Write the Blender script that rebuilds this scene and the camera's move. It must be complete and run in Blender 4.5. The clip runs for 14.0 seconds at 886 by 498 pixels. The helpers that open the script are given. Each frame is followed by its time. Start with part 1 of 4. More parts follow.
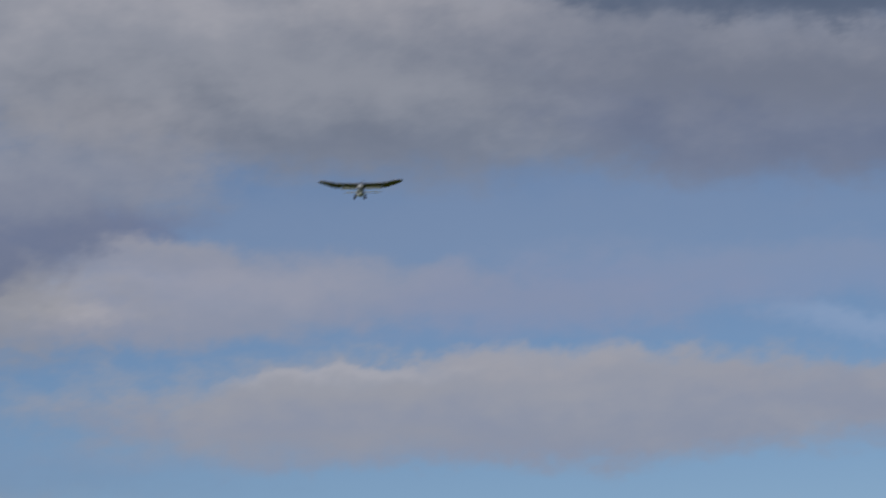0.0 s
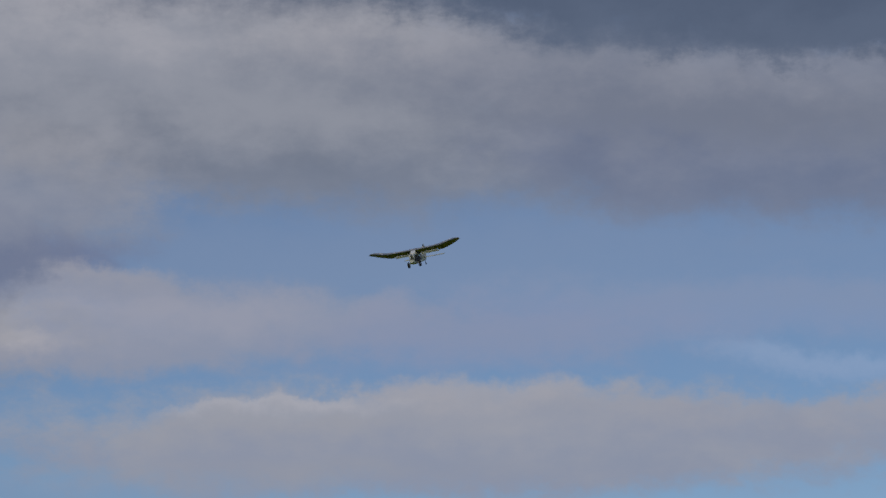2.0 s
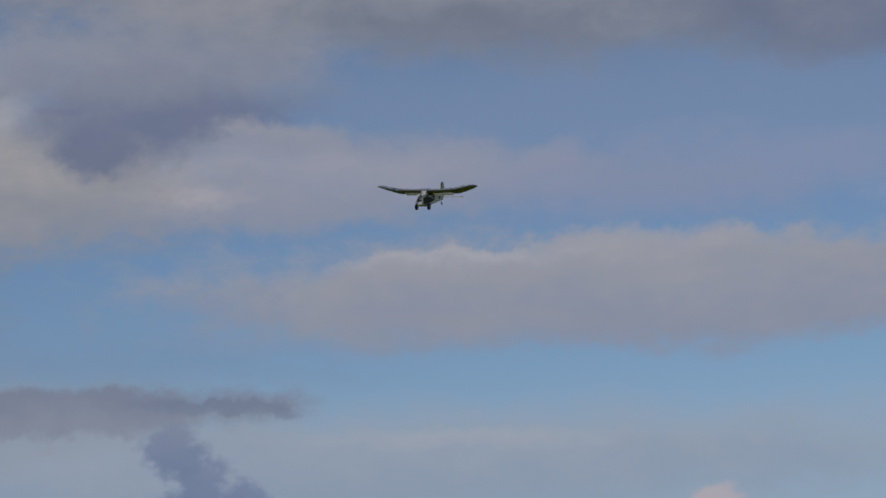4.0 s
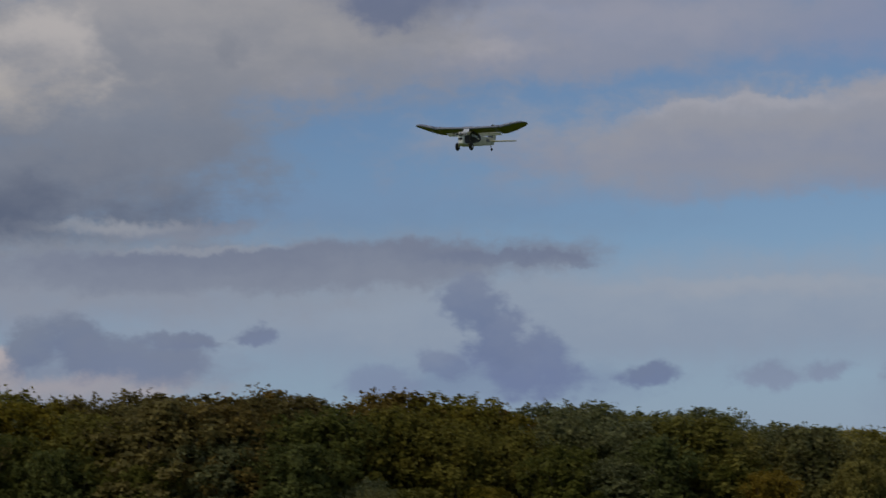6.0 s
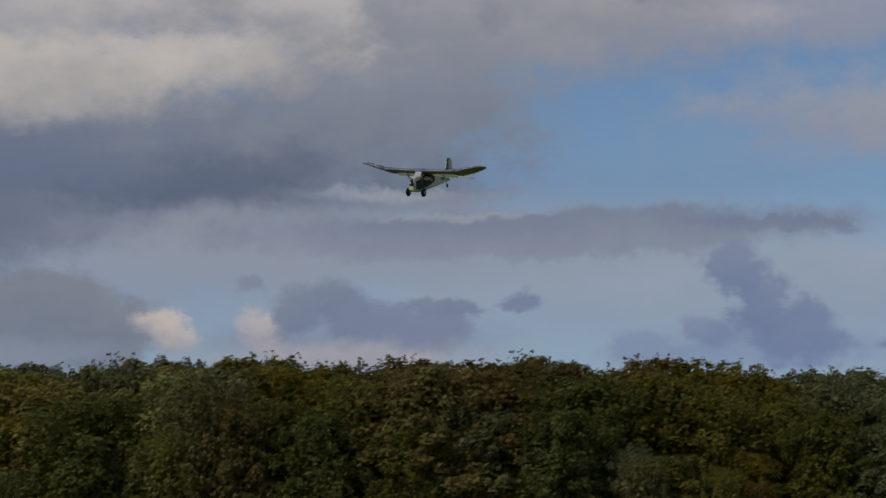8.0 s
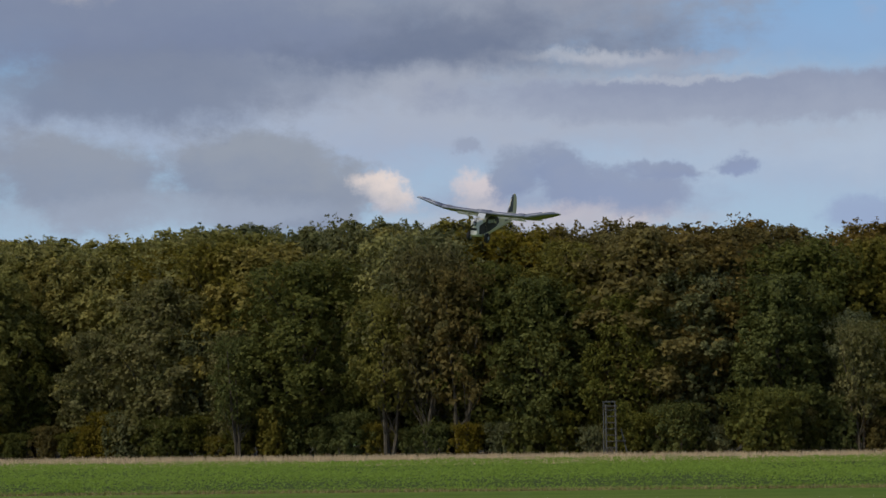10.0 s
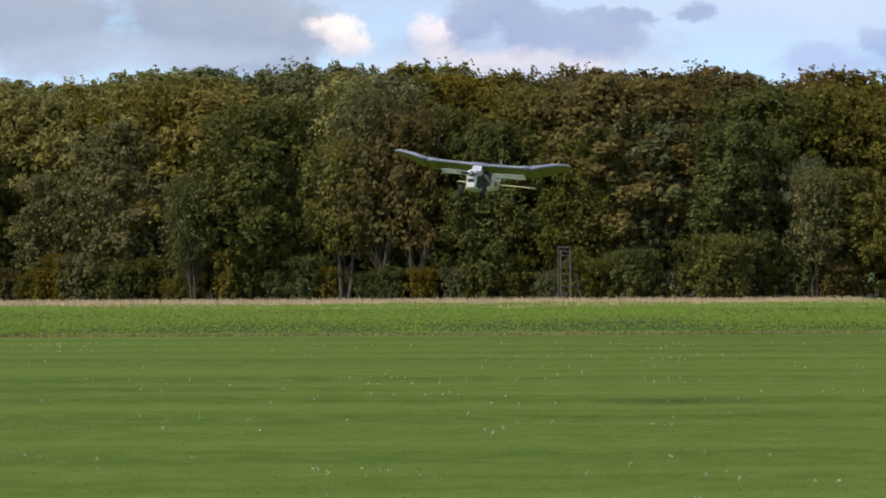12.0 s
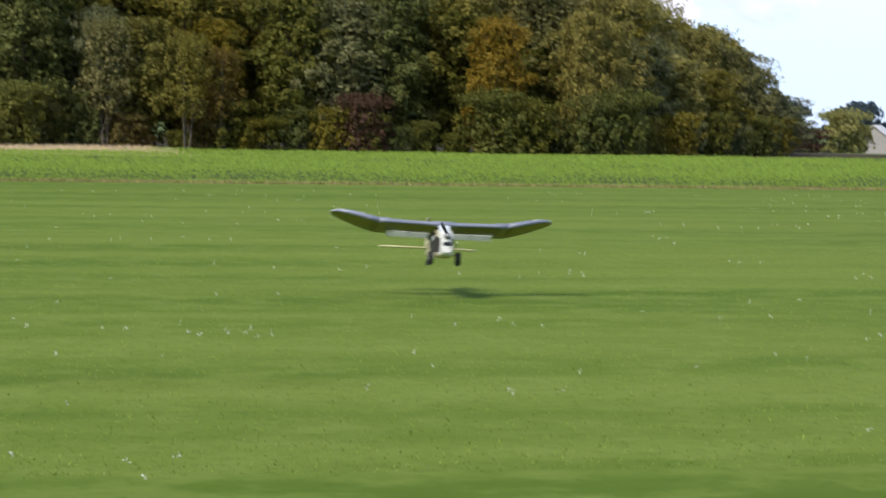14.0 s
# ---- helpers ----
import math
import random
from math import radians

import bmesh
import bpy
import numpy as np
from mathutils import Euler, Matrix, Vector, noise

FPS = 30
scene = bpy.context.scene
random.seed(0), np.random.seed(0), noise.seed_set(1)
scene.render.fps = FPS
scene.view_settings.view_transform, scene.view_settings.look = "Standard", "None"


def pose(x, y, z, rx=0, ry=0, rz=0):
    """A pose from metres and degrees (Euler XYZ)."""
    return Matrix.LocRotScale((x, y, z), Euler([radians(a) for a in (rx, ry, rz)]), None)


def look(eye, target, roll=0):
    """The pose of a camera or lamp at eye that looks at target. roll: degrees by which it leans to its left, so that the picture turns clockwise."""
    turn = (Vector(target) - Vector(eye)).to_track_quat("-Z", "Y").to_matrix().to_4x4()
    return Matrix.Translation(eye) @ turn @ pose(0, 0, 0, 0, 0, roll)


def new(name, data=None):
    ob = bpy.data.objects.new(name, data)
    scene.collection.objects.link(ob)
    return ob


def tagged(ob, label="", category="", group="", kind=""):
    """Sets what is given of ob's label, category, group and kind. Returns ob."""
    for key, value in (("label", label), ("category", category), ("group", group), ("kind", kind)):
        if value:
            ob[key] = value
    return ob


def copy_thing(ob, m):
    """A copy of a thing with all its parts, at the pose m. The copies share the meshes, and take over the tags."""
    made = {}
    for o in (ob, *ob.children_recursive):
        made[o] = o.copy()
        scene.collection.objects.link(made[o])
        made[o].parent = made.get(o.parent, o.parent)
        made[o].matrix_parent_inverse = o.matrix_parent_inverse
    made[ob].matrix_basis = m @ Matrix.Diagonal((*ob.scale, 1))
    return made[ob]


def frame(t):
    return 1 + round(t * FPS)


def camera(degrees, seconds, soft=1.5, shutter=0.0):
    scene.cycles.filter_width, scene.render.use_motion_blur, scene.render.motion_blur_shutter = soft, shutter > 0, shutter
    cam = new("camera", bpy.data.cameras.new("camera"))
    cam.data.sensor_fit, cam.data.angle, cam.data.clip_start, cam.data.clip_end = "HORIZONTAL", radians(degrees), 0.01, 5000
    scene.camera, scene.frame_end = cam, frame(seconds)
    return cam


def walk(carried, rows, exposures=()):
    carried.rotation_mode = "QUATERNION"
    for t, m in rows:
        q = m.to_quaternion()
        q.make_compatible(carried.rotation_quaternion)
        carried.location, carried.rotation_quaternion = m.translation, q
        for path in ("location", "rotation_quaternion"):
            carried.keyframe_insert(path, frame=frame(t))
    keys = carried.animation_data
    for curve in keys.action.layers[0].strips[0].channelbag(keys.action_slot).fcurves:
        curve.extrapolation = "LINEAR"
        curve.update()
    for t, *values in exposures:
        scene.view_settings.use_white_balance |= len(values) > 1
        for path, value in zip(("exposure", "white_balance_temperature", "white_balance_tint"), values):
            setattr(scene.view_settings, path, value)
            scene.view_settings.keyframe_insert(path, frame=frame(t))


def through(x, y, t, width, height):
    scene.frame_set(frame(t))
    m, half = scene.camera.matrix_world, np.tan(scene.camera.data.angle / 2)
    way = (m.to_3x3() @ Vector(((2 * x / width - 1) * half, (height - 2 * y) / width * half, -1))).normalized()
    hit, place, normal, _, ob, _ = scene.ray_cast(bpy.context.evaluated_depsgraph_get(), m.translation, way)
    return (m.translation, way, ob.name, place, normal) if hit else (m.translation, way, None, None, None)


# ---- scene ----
cam = camera(18.38, 14.0, soft=1.5, shutter=0.32)


def aim(yaw, pitch, lean):
    """The hand-held camera stands in one spot on the mown field and only turns."""
    return pose(0, 0, 1.6, 0, 0, -yaw) @ pose(0, 0, 0, 90 + pitch) @ pose(0, 0, 0, 0, 0, -lean)


# seconds, turn to the right, tilt upwards, lean
CAMERA_ROWS = [
    (0, 16.919, 12.325, 2.041),
    (0.5, 20.219, 13.702, 2.417),
    (1, 16.032, 12.849, 0.726),
    (1.5, 17.981, 12.890, 0.343),
    (2, 18.207, 12.966, 1.365),
    (4.3, 13.583, 8.979, 1.797),
    (4.5, 12.961, 8.282, 1.700),
    (5, 11.656, 6.952, 1.761),
    (5.5, 10.175, 6.523, 1.647),
    (6, 8.146, 6.989, 1.764),
    (6.5, 6.091, 7.354, 1.576),
    (7, 4.871, 7.419, 1.324),
    (7.5, 4.108, 7.034, 1.250),
    (8, 2.591, 6.429, 1.267),
    (8.5, 0.917, 5.926, 0.970),
    (9, -1.139, 5.583, 0.809),
    (9.2, -2.012, 5.199, 0.618),
    (11.3, -1.778, 1.878, 0.548),
    (11.5, -1.437, 1.665, 0.437),
    (12, -1.106, 0.369, 0.283),
    (12.5, 0.000, -0.319, 0.000),
    (13, 2.925, -0.660, -0.581),
    (13.4, 5.418, -1.076, -0.540),
    (13.5, 7.881, -1.278, -0.835),
    (13.7, 11.776, -1.763, -1.101),
    (14, 13.694, -2.725, -0.943),
]
walk(cam, [(t, aim(yaw, pitch, lean)) for t, yaw, pitch, lean in CAMERA_ROWS],
     [(0.0, -0.27), (2.2, -0.27), (4.4, -0.38), (7.6, -0.40), (8.6, -0.26), (9.2, -0.18), (10.3, 0.42), (11.3, 0.76), (12.0, 0.90), (12.5, 1.18), (13.2, 1.38), (14.0, 1.42)])

# ---- light ----
SUN_FROM = Vector((-0.56, -0.50, 0.66)).normalized()
sun_elevation = math.asin(SUN_FROM.z)
sun_turn = math.atan2(SUN_FROM.x, SUN_FROM.y)

sun = new("sun", bpy.data.lights.new("sun", "SUN"))
sun.data.energy, sun.data.angle, sun.data.color = 1.75, radians(10), (1.0, 0.91, 0.76)
sun.matrix_basis = look(SUN_FROM * 50, (0, 0, 0))


def lin(c):
    """An 8-bit sRGB colour as linear RGBA."""
    return tuple((v / 255 / 12.92 if v < 10 else ((v / 255 + 0.055) / 1.055) ** 2.4) for v in c) + (1.0,)


class Graph:
    """Short hand for building node trees."""

    def __init__(self, tree):
        self.tree, self.nodes, self.links = tree, tree.nodes, tree.links

    def put(self, socket, value):
        if isinstance(value, bpy.types.NodeSocket):
            self.links.new(value, socket)
        elif value is not None:
            socket.default_value = value

    def node(self, kind, inputs=()):
        n = self.nodes.new(kind)
        for key, value in dict(inputs).items():
            self.put(n.inputs[key], value)
        return n

    def math(self, operation, a, b=None, c=None, clamp=False):
        n = self.nodes.new("ShaderNodeMath")
        n.operation, n.use_clamp = operation, clamp
        for i, v in enumerate((a, b, c)):
            if v is not None:
                self.put(n.inputs[i], v)
        return n.outputs[0]

    def mix(self, fac, a, b, blend="MIX"):
        n = self.nodes.new("ShaderNodeMix")
        n.data_type, n.blend_type = "RGBA", blend
        self.put(n.inputs[0], fac)
        self.put(n.inputs[6], a)
        self.put(n.inputs[7], b)
        return n.outputs[2]

    def noise(self, vector, scale, detail=4.0, rough=0.55):
        n = self.node("ShaderNodeTexNoise", {"Scale": scale, "Detail": detail, "Roughness": rough})
        if vector is not None:
            self.links.new(vector, n.inputs["Vector"])
        return n

    def step(self, value, lo, hi, smooth=True, to=(0.0, 1.0)):
        n = self.node("ShaderNodeMapRange")
        n.interpolation_type = "SMOOTHSTEP" if smooth else "LINEAR"
        for i, v in enumerate((value, lo, hi, *to)):
            self.put(n.inputs[i], v)
        return n.outputs[0]


def cloud_group():
    """One cloud laid over the sky behind it: a ragged ellipse, lit from above."""
    tree = bpy.data.node_groups.new("one_cloud", "ShaderNodeTree")
    floats = ("U", "V", "Ragged", "Billow", "Turn", "Height", "Wide", "Tall", "Tilt", "Edge", "Rough", "Cover")
    tree.interface.new_socket("Behind", in_out="INPUT", socket_type="NodeSocketColor")
    for name in floats:
        tree.interface.new_socket(name, in_out="INPUT", socket_type="NodeSocketFloat")
    for name in ("Light", "Dark"):
        tree.interface.new_socket(name, in_out="INPUT", socket_type="NodeSocketColor")
    tree.interface.new_socket("Sky", in_out="OUTPUT", socket_type="NodeSocketColor")
    g = Graph(tree)
    i = g.nodes.new("NodeGroupInput").outputs
    o = g.nodes.new("NodeGroupOutput")
    du = g.math("SUBTRACT", i["U"], i["Turn"])
    dv = g.math("SUBTRACT", g.math("SUBTRACT", i["V"], i["Height"]), g.math("MULTIPLY", du, i["Tilt"]))
    a, b = g.math("DIVIDE", du, i["Wide"]), g.math("DIVIDE", dv, i["Tall"])
    q = g.math("SQRT", g.math("ADD", g.math("MULTIPLY", a, a), g.math("MULTIPLY", b, b)))
    q = g.math("MULTIPLY_ADD", i["Ragged"], i["Rough"], q)
    mask = g.step(q, g.math("ADD", 1.0, i["Edge"]), g.math("SUBTRACT", 1.0, i["Edge"]))
    mask = g.math("MULTIPLY", mask, i["Cover"])
    shade = g.step(g.math("ADD", b, i["Billow"]), -0.9, 0.9)
    g.put(o.inputs["Sky"], g.mix(mask, i["Behind"], g.mix(shade, i["Dark"], i["Light"])))
    return tree


world = bpy.data.worlds.new("sky")
scene.world = world
world.use_nodes = True
W = Graph(world.node_tree)
W.nodes.clear()
way = W.node("ShaderNodeTexCoord").outputs["Generated"]
xyz = W.node("ShaderNodeSeparateXYZ", {0: way}).outputs
turn = W.math("MULTIPLY", W.math("ARCTAN2", xyz[0], xyz[1]), 180 / math.pi)
rise = W.math("MULTIPLY", W.math("ARCSINE", xyz[2]), 180 / math.pi)
# noise in degrees across the sky, stretched along the horizon
flat = W.node("ShaderNodeCombineXYZ", {0: W.math("MULTIPLY", turn, 0.6), 1: rise, 2: 0.0}).outputs[0]
even = W.node("ShaderNodeCombineXYZ", {0: turn, 1: rise, 2: 3.0}).outputs[0]
swirl = W.node("ShaderNodeSeparateColor", {0: W.noise(even, 0.5, 6.0, 0.62).outputs["Color"]}).outputs
fine = W.node("ShaderNodeSeparateColor", {0: W.noise(even, 2.2, 6.0, 0.66).outputs["Color"]}).outputs
U = W.math("ADD", turn, W.math("MULTIPLY_ADD", swirl[0], 1.5, -0.75))
V = W.math("ADD", rise, W.math("MULTIPLY_ADD", swirl[1], 0.9, -0.45))
U = W.math("ADD", U, W.math("MULTIPLY_ADD", fine[0], 0.6, -0.3))
V = W.math("ADD", V, W.math("MULTIPLY_ADD", fine[1], 0.5, -0.25))
ragged = W.math("MULTIPLY_ADD", W.noise(flat, 1.0, 8.0, 0.64).outputs[0], 2.0, -1.0)
billow = W.math("MULTIPLY_ADD", W.noise(flat, 0.8, 8.0, 0.6).outputs[0], 3.0, -1.5)

sky = W.node("ShaderNodeTexSky")
sky.sky_type, sky.sun_disc = "NISHITA", False
sky.sun_elevation, sky.sun_rotation = sun_elevation, sun_turn
sky.air_density, sky.dust_density, sky.ozone_density = 1.0, 0.0, 3.0
clear = W.mix(1.0, sky.outputs[0], (0.054, 0.058, 0.066, 1), "MULTIPLY")
# loose unseen cloud all round, like that in view, brightened for more ambient light
loose = W.step(W.noise(flat, 0.11, 6.0, 0.6).outputs[0], 0.44, 0.62)
cover = W.mix(W.step(billow, -0.8, 0.8), lin((140, 147, 162)), lin((190, 189, 194)))
beyond = W.math("MAXIMUM", W.step(turn, 29, 38), W.step(turn, -17, -26))
beyond = W.math("MAXIMUM", beyond, W.step(rise, 20.5, 26))
painted = W.mix(W.math("MULTIPLY", W.math("MULTIPLY", loose, beyond), 0.85), clear, cover)
one_cloud = cloud_group()
# pale haze along the horizon
haze = W.step(W.math("ABSOLUTE", rise), 7.5, 0.5)
painted = W.mix(W.math("MULTIPLY", haze, 0.9), painted, lin((134, 149, 176)))


def cloud(turn_at, rise_at, wide, tall, tilt, edge, rough, cover_by, light, dark):
    global painted
    n = W.node("ShaderNodeGroup")
    n.node_tree = one_cloud
    values = {"Behind": painted, "U": U, "V": V, "Ragged": ragged, "Billow": billow, "Turn": turn_at, "Height": rise_at,
              "Wide": wide, "Tall": tall, "Tilt": tilt, "Edge": edge, "Rough": rough, "Cover": cover_by,
              "Light": lin(light), "Dark": lin(dark)}
    for key, value in values.items():
        W.put(n.inputs[key], value)
    painted = n.outputs[0]


# high dark cloud and the grey mass under it
cloud(11.44, 17.32, 9.41, 2.72, 0.00, 0.35, 0.5, 0.95, (162, 162, 170), (138, 142, 154))
cloud(15.25, 15.26, 8.58, 1.32, -0.06, 0.4, 0.5, 0.95, (140, 144, 156), (112, 119, 135))
cloud(18.94, 16.67, 5.18, 1.00, -0.12, 0.45, 0.6, 0.8, (158, 158, 166), (132, 137, 150))
cloud(24.64, 14.89, 5.26, 1.48, -0.08, 0.35, 0.5, 0.95, (122, 128, 146), (101, 111, 136))
cloud(24.93, 16.17, 8.86, 1.18, -0.08, 0.4, 0.5, 0.92, (134, 138, 152), (114, 121, 139))
cloud(26.22, 18.33, 10.21, 1.66, -0.11, 0.25, 0.7, 0.97, (70, 82, 104), (80, 93, 115))
cloud(19.47, 19.83, 13.83, 1.77, 0.00, 0.4, 0.5, 0.9, (74, 86, 108), (80, 92, 114))
cloud(9.23, 14.21, 2.81, 1.30, 0.00, 0.5, 0.6, 0.8, (150, 151, 160), (120, 126, 142))
cloud(16.96, 12.55, 15.75, 1.77, 0.00, 0.9, 0.5, 0.38, (140, 150, 172), (138, 150, 174))
cloud(9.39, 12.64, 2.06, 0.57, 0.10, 0.5, 0.7, 0.85, (112, 121, 148), (104, 115, 146))
cloud(10.47, 12.25, 2.30, 0.47, -0.05, 0.4, 0.8, 0.85, (154, 154, 164), (136, 141, 157))
cloud(13.59, 11.71, 6.76, 0.59, -0.10, 0.6, 0.7, 0.7, (141, 147, 166), (136, 145, 168))
cloud(24.53, 11.55, 5.55, 0.57, -0.05, 0.6, 0.8, 0.6, (133, 146, 174), (130, 146, 178))
cloud(9.79, 10.95, 3.13, 0.50, 0.00, 0.5, 0.7, 0.8, (147, 150, 162), (136, 144, 164))
cloud(26.27, 10.27, 2.40, 0.26, -0.20, 0.7, 0.8, 0.5, (148, 166, 196), (140, 160, 192))
# long bank
cloud(18.75, 8.94, 9.81, 1.09, -0.02, 0.35, 0.6, 0.95, (153, 155, 166), (138, 145, 164))
cloud(18.87, 9.76, 2.88, 0.50, 0.00, 0.4, 0.7, 0.8, (160, 160, 169), (146, 151, 166))
cloud(14.33, 9.64, 2.52, 0.24, 0.05, 0.4, 0.6, 0.85, (166, 167, 177), (150, 155, 169))
cloud(14.21, 9.01, 3.95, 0.59, 0.00, 0.5, 0.7, 0.6, (152, 154, 164), (140, 147, 166))
cloud(25.16, 9.13, 3.59, 0.52, -0.04, 0.4, 0.7, 0.75, (150, 153, 166), (138, 146, 166))
cloud(14.81, 8.19, 5.02, 0.40, 0.00, 0.6, 0.7, 0.6, (146, 150, 163), (138, 146, 166))
cloud(4.28, 7.84, 6.21, 0.53, -0.03, 0.8, 0.8, 0.5, (120, 143, 175), (116, 138, 168))
# grey patches left of the bank
cloud(4.45, 11.46, 5.07, 1.30, -0.06, 0.45, 0.6, 0.9, (154, 157, 170), (134, 141, 158))
cloud(11.50, 11.28, 5.18, 0.73, 0.02, 0.5, 0.6, 0.85, (151, 154, 170), (139, 146, 166))
cloud(7.08, 11.90, 1.09, 0.50, -0.10, 0.36, 0.88, 0.9, (115, 124, 148), (112, 122, 148))
cloud(4.41, 12.89, 1.82, 1.18, 0.00, 0.5, 0.7, 0.85, (168, 167, 173), (148, 151, 162))
cloud(7.62, 12.76, 2.42, 1.12, 0.15, 0.35, 0.9, 0.92, (114, 122, 146), (106, 117, 144))
cloud(7.64, 13.81, 3.65, 0.71, 0.00, 0.5, 0.7, 0.8, (140, 145, 160), (128, 135, 154))
cloud(3.56, 11.26, 0.39, 0.26, 0.00, 0.5, 0.66, 0.8, (125, 132, 152), (118, 126, 148))
cloud(9.09, 10.99, 0.96, 0.31, 0.00, 0.6, 0.66, 0.7, (175, 172, 178), (150, 152, 166))
cloud(5.26, 10.64, 0.72, 0.31, 0.00, 0.6, 0.66, 0.7, (172, 170, 176), (148, 151, 166))
cloud(19.39, 11.12, 3.86, 0.71, 0.00, 0.6, 0.7, 0.6, (134, 144, 172), (132, 144, 174))
# big cloud further left
cloud(2.24, 11.56, 6.28, 1.30, -0.03, 0.45, 0.6, 0.92, (159, 158, 162), (139, 142, 152))
cloud(1.49, 9.81, 3.12, 1.54, -0.10, 0.4, 0.6, 0.9, (136, 140, 151), (124, 130, 144))
cloud(-3.40, 8.44, 6.69, 1.54, -0.03, 0.35, 0.5, 0.95, (125, 131, 145), (105, 116, 137))
cloud(-4.69, 7.62, 5.25, 1.00, 0.04, 0.35, 0.6, 0.93, (99, 108, 128), (89, 100, 123))
cloud(-8.04, 9.58, 6.00, 1.42, 0.00, 0.4, 0.6, 0.9, (131, 136, 147), (119, 127, 143))
cloud(-9.17, 8.41, 5.02, 1.06, -0.02, 0.4, 0.6, 0.9, (107, 117, 139), (103, 113, 137))
cloud(-4.20, 11.71, 3.14, 0.83, 0.00, 0.5, 0.7, 0.8, (151, 150, 154), (139, 141, 149))
cloud(-2.79, 10.37, 2.52, 0.61, 0.12, 0.45, 0.8, 0.9, (187, 182, 181), (153, 153, 159))
cloud(-4.91, 9.90, 2.40, 0.47, 0.00, 0.5, 0.8, 0.8, (189, 184, 183), (153, 153, 159))
cloud(-0.05, 11.24, 1.02, 0.89, -0.20, 0.5, 0.99, 0.8, (188, 183, 182), (149, 150, 157))
cloud(-6.31, 11.45, 3.98, 0.65, 0.00, 0.5, 0.8, 0.85, (187, 182, 181), (161, 159, 163))
cloud(-9.19, 11.28, 2.41, 0.71, 0.00, 0.5, 0.8, 0.85, (175, 171, 173), (153, 153, 159))
cloud(3.67, 11.25, 0.46, 0.33, 0.00, 0.5, 0.88, 0.7, (134, 138, 149), (127, 132, 145))
# pale veil over the wood and the flat streak
cloud(12.51, 5.46, 14.85, 1.06, 0.00, 0.6, 0.3, 0.85, (151, 161, 177), (142, 154, 174))
cloud(-5.49, 6.27, 8.33, 0.95, 0.00, 0.6, 0.4, 0.85, (146, 155, 172), (138, 149, 170))
cloud(1.43, 6.62, 7.62, 0.83, 0.00, 0.6, 0.5, 0.7, (145, 150, 161), (143, 149, 163))
cloud(4.41, 6.71, 6.67, 0.50, 0.00, 0.3, 0.5, 0.9, (120, 128, 149), (131, 139, 157))
cloud(9.63, 6.72, 1.55, 0.15, -0.06, 0.4, 0.8, 0.85, (115, 125, 149), (121, 131, 153))
cloud(2.40, 7.61, 1.79, 0.17, -0.02, 0.4, 0.7, 0.6, (125, 131, 149), (135, 141, 157))
cloud(1.27, 7.69, 1.19, 0.13, 0.00, 0.8, 0.05, 0.5, (171, 174, 180), (163, 167, 175))
cloud(3.11, 7.16, 1.55, 0.07, 0.00, 0.9, 0.2, 0.45, (163, 167, 175), (159, 164, 174))
cloud(14.79, 5.96, 2.73, 0.19, -0.02, 0.8, 0.4, 0.5, (165, 170, 180), (158, 165, 178))
# tower cloud and its base
cloud(9.09, 4.08, 2.84, 0.40, 0.00, 0.6, 0.8, 0.55, (112, 127, 160), (122, 137, 168))
cloud(9.75, 4.55, 1.15, 0.66, -0.15, 0.32, 0.95, 0.95, (119, 132, 161), (114, 128, 162))
cloud(9.30, 5.20, 0.74, 0.74, -0.40, 0.30, 0.95, 0.95, (121, 133, 160), (112, 126, 158))
cloud(8.72, 5.85, 0.64, 0.58, -0.10, 0.30, 0.92, 0.95, (125, 136, 160), (113, 127, 157))
cloud(8.10, 4.55, 0.42, 0.34, 0.00, 0.36, 0.90, 0.75, (123, 135, 162), (114, 128, 160))
cloud(6.74, 4.24, 0.83, 0.31, 0.00, 0.5, 0.99, 0.8, (129, 143, 170), (128, 142, 170))
cloud(12.26, 4.23, 0.65, 0.22, -0.02, 0.36, 0.77, 0.95, (115, 128, 156), (114, 128, 160))
cloud(4.20, 5.28, 0.33, 0.21, 0.00, 0.4, 0.88, 0.9, (117, 128, 154), (118, 130, 158))
cloud(2.90, 5.19, 0.62, 0.21, 0.00, 0.4, 0.99, 0.9, (117, 128, 154), (118, 130, 158))
# low cumulus with lit edges
cloud(19.89, 4.30, 0.74, 0.40, 0.00, 0.36, 1.1, 0.9, (177, 170, 178), (138, 145, 164))
cloud(18.24, 3.99, 0.83, 0.35, 0.00, 0.4, 0.99, 0.85, (131, 140, 162), (130, 141, 164))
cloud(14.71, 4.05, 0.65, 0.28, 0.00, 0.45, 0.99, 0.8, (129, 140, 164), (132, 143, 168))
cloud(16.01, 4.12, 0.50, 0.24, 0.00, 0.45, 0.99, 0.8, (129, 140, 164), (132, 143, 168))
cloud(17.70, 2.46, 0.43, 0.45, 0.00, 0.36, 1.1, 0.9, (185, 178, 184), (150, 153, 168))
cloud(18.34, 2.23, 0.35, 0.38, 0.00, 0.36, 1.1, 0.9, (179, 173, 180), (150, 153, 168))
cloud(20.39, 2.74, 1.12, 0.57, 0.00, 0.36, 1.1, 0.9, (179, 173, 180), (140, 147, 166))
cloud(19.37, 3.27, 2.01, 0.71, 0.00, 0.6, 0.7, 0.5, (132, 143, 166), (132, 143, 168))
cloud(0.69, 4.51, 2.97, 0.52, 0.00, 0.5, 0.8, 0.8, (129, 138, 160), (137, 146, 165))
cloud(-1.13, 4.78, 0.53, 0.47, -0.20, 0.36, 1.1, 0.9, (182, 173, 175), (153, 154, 165))
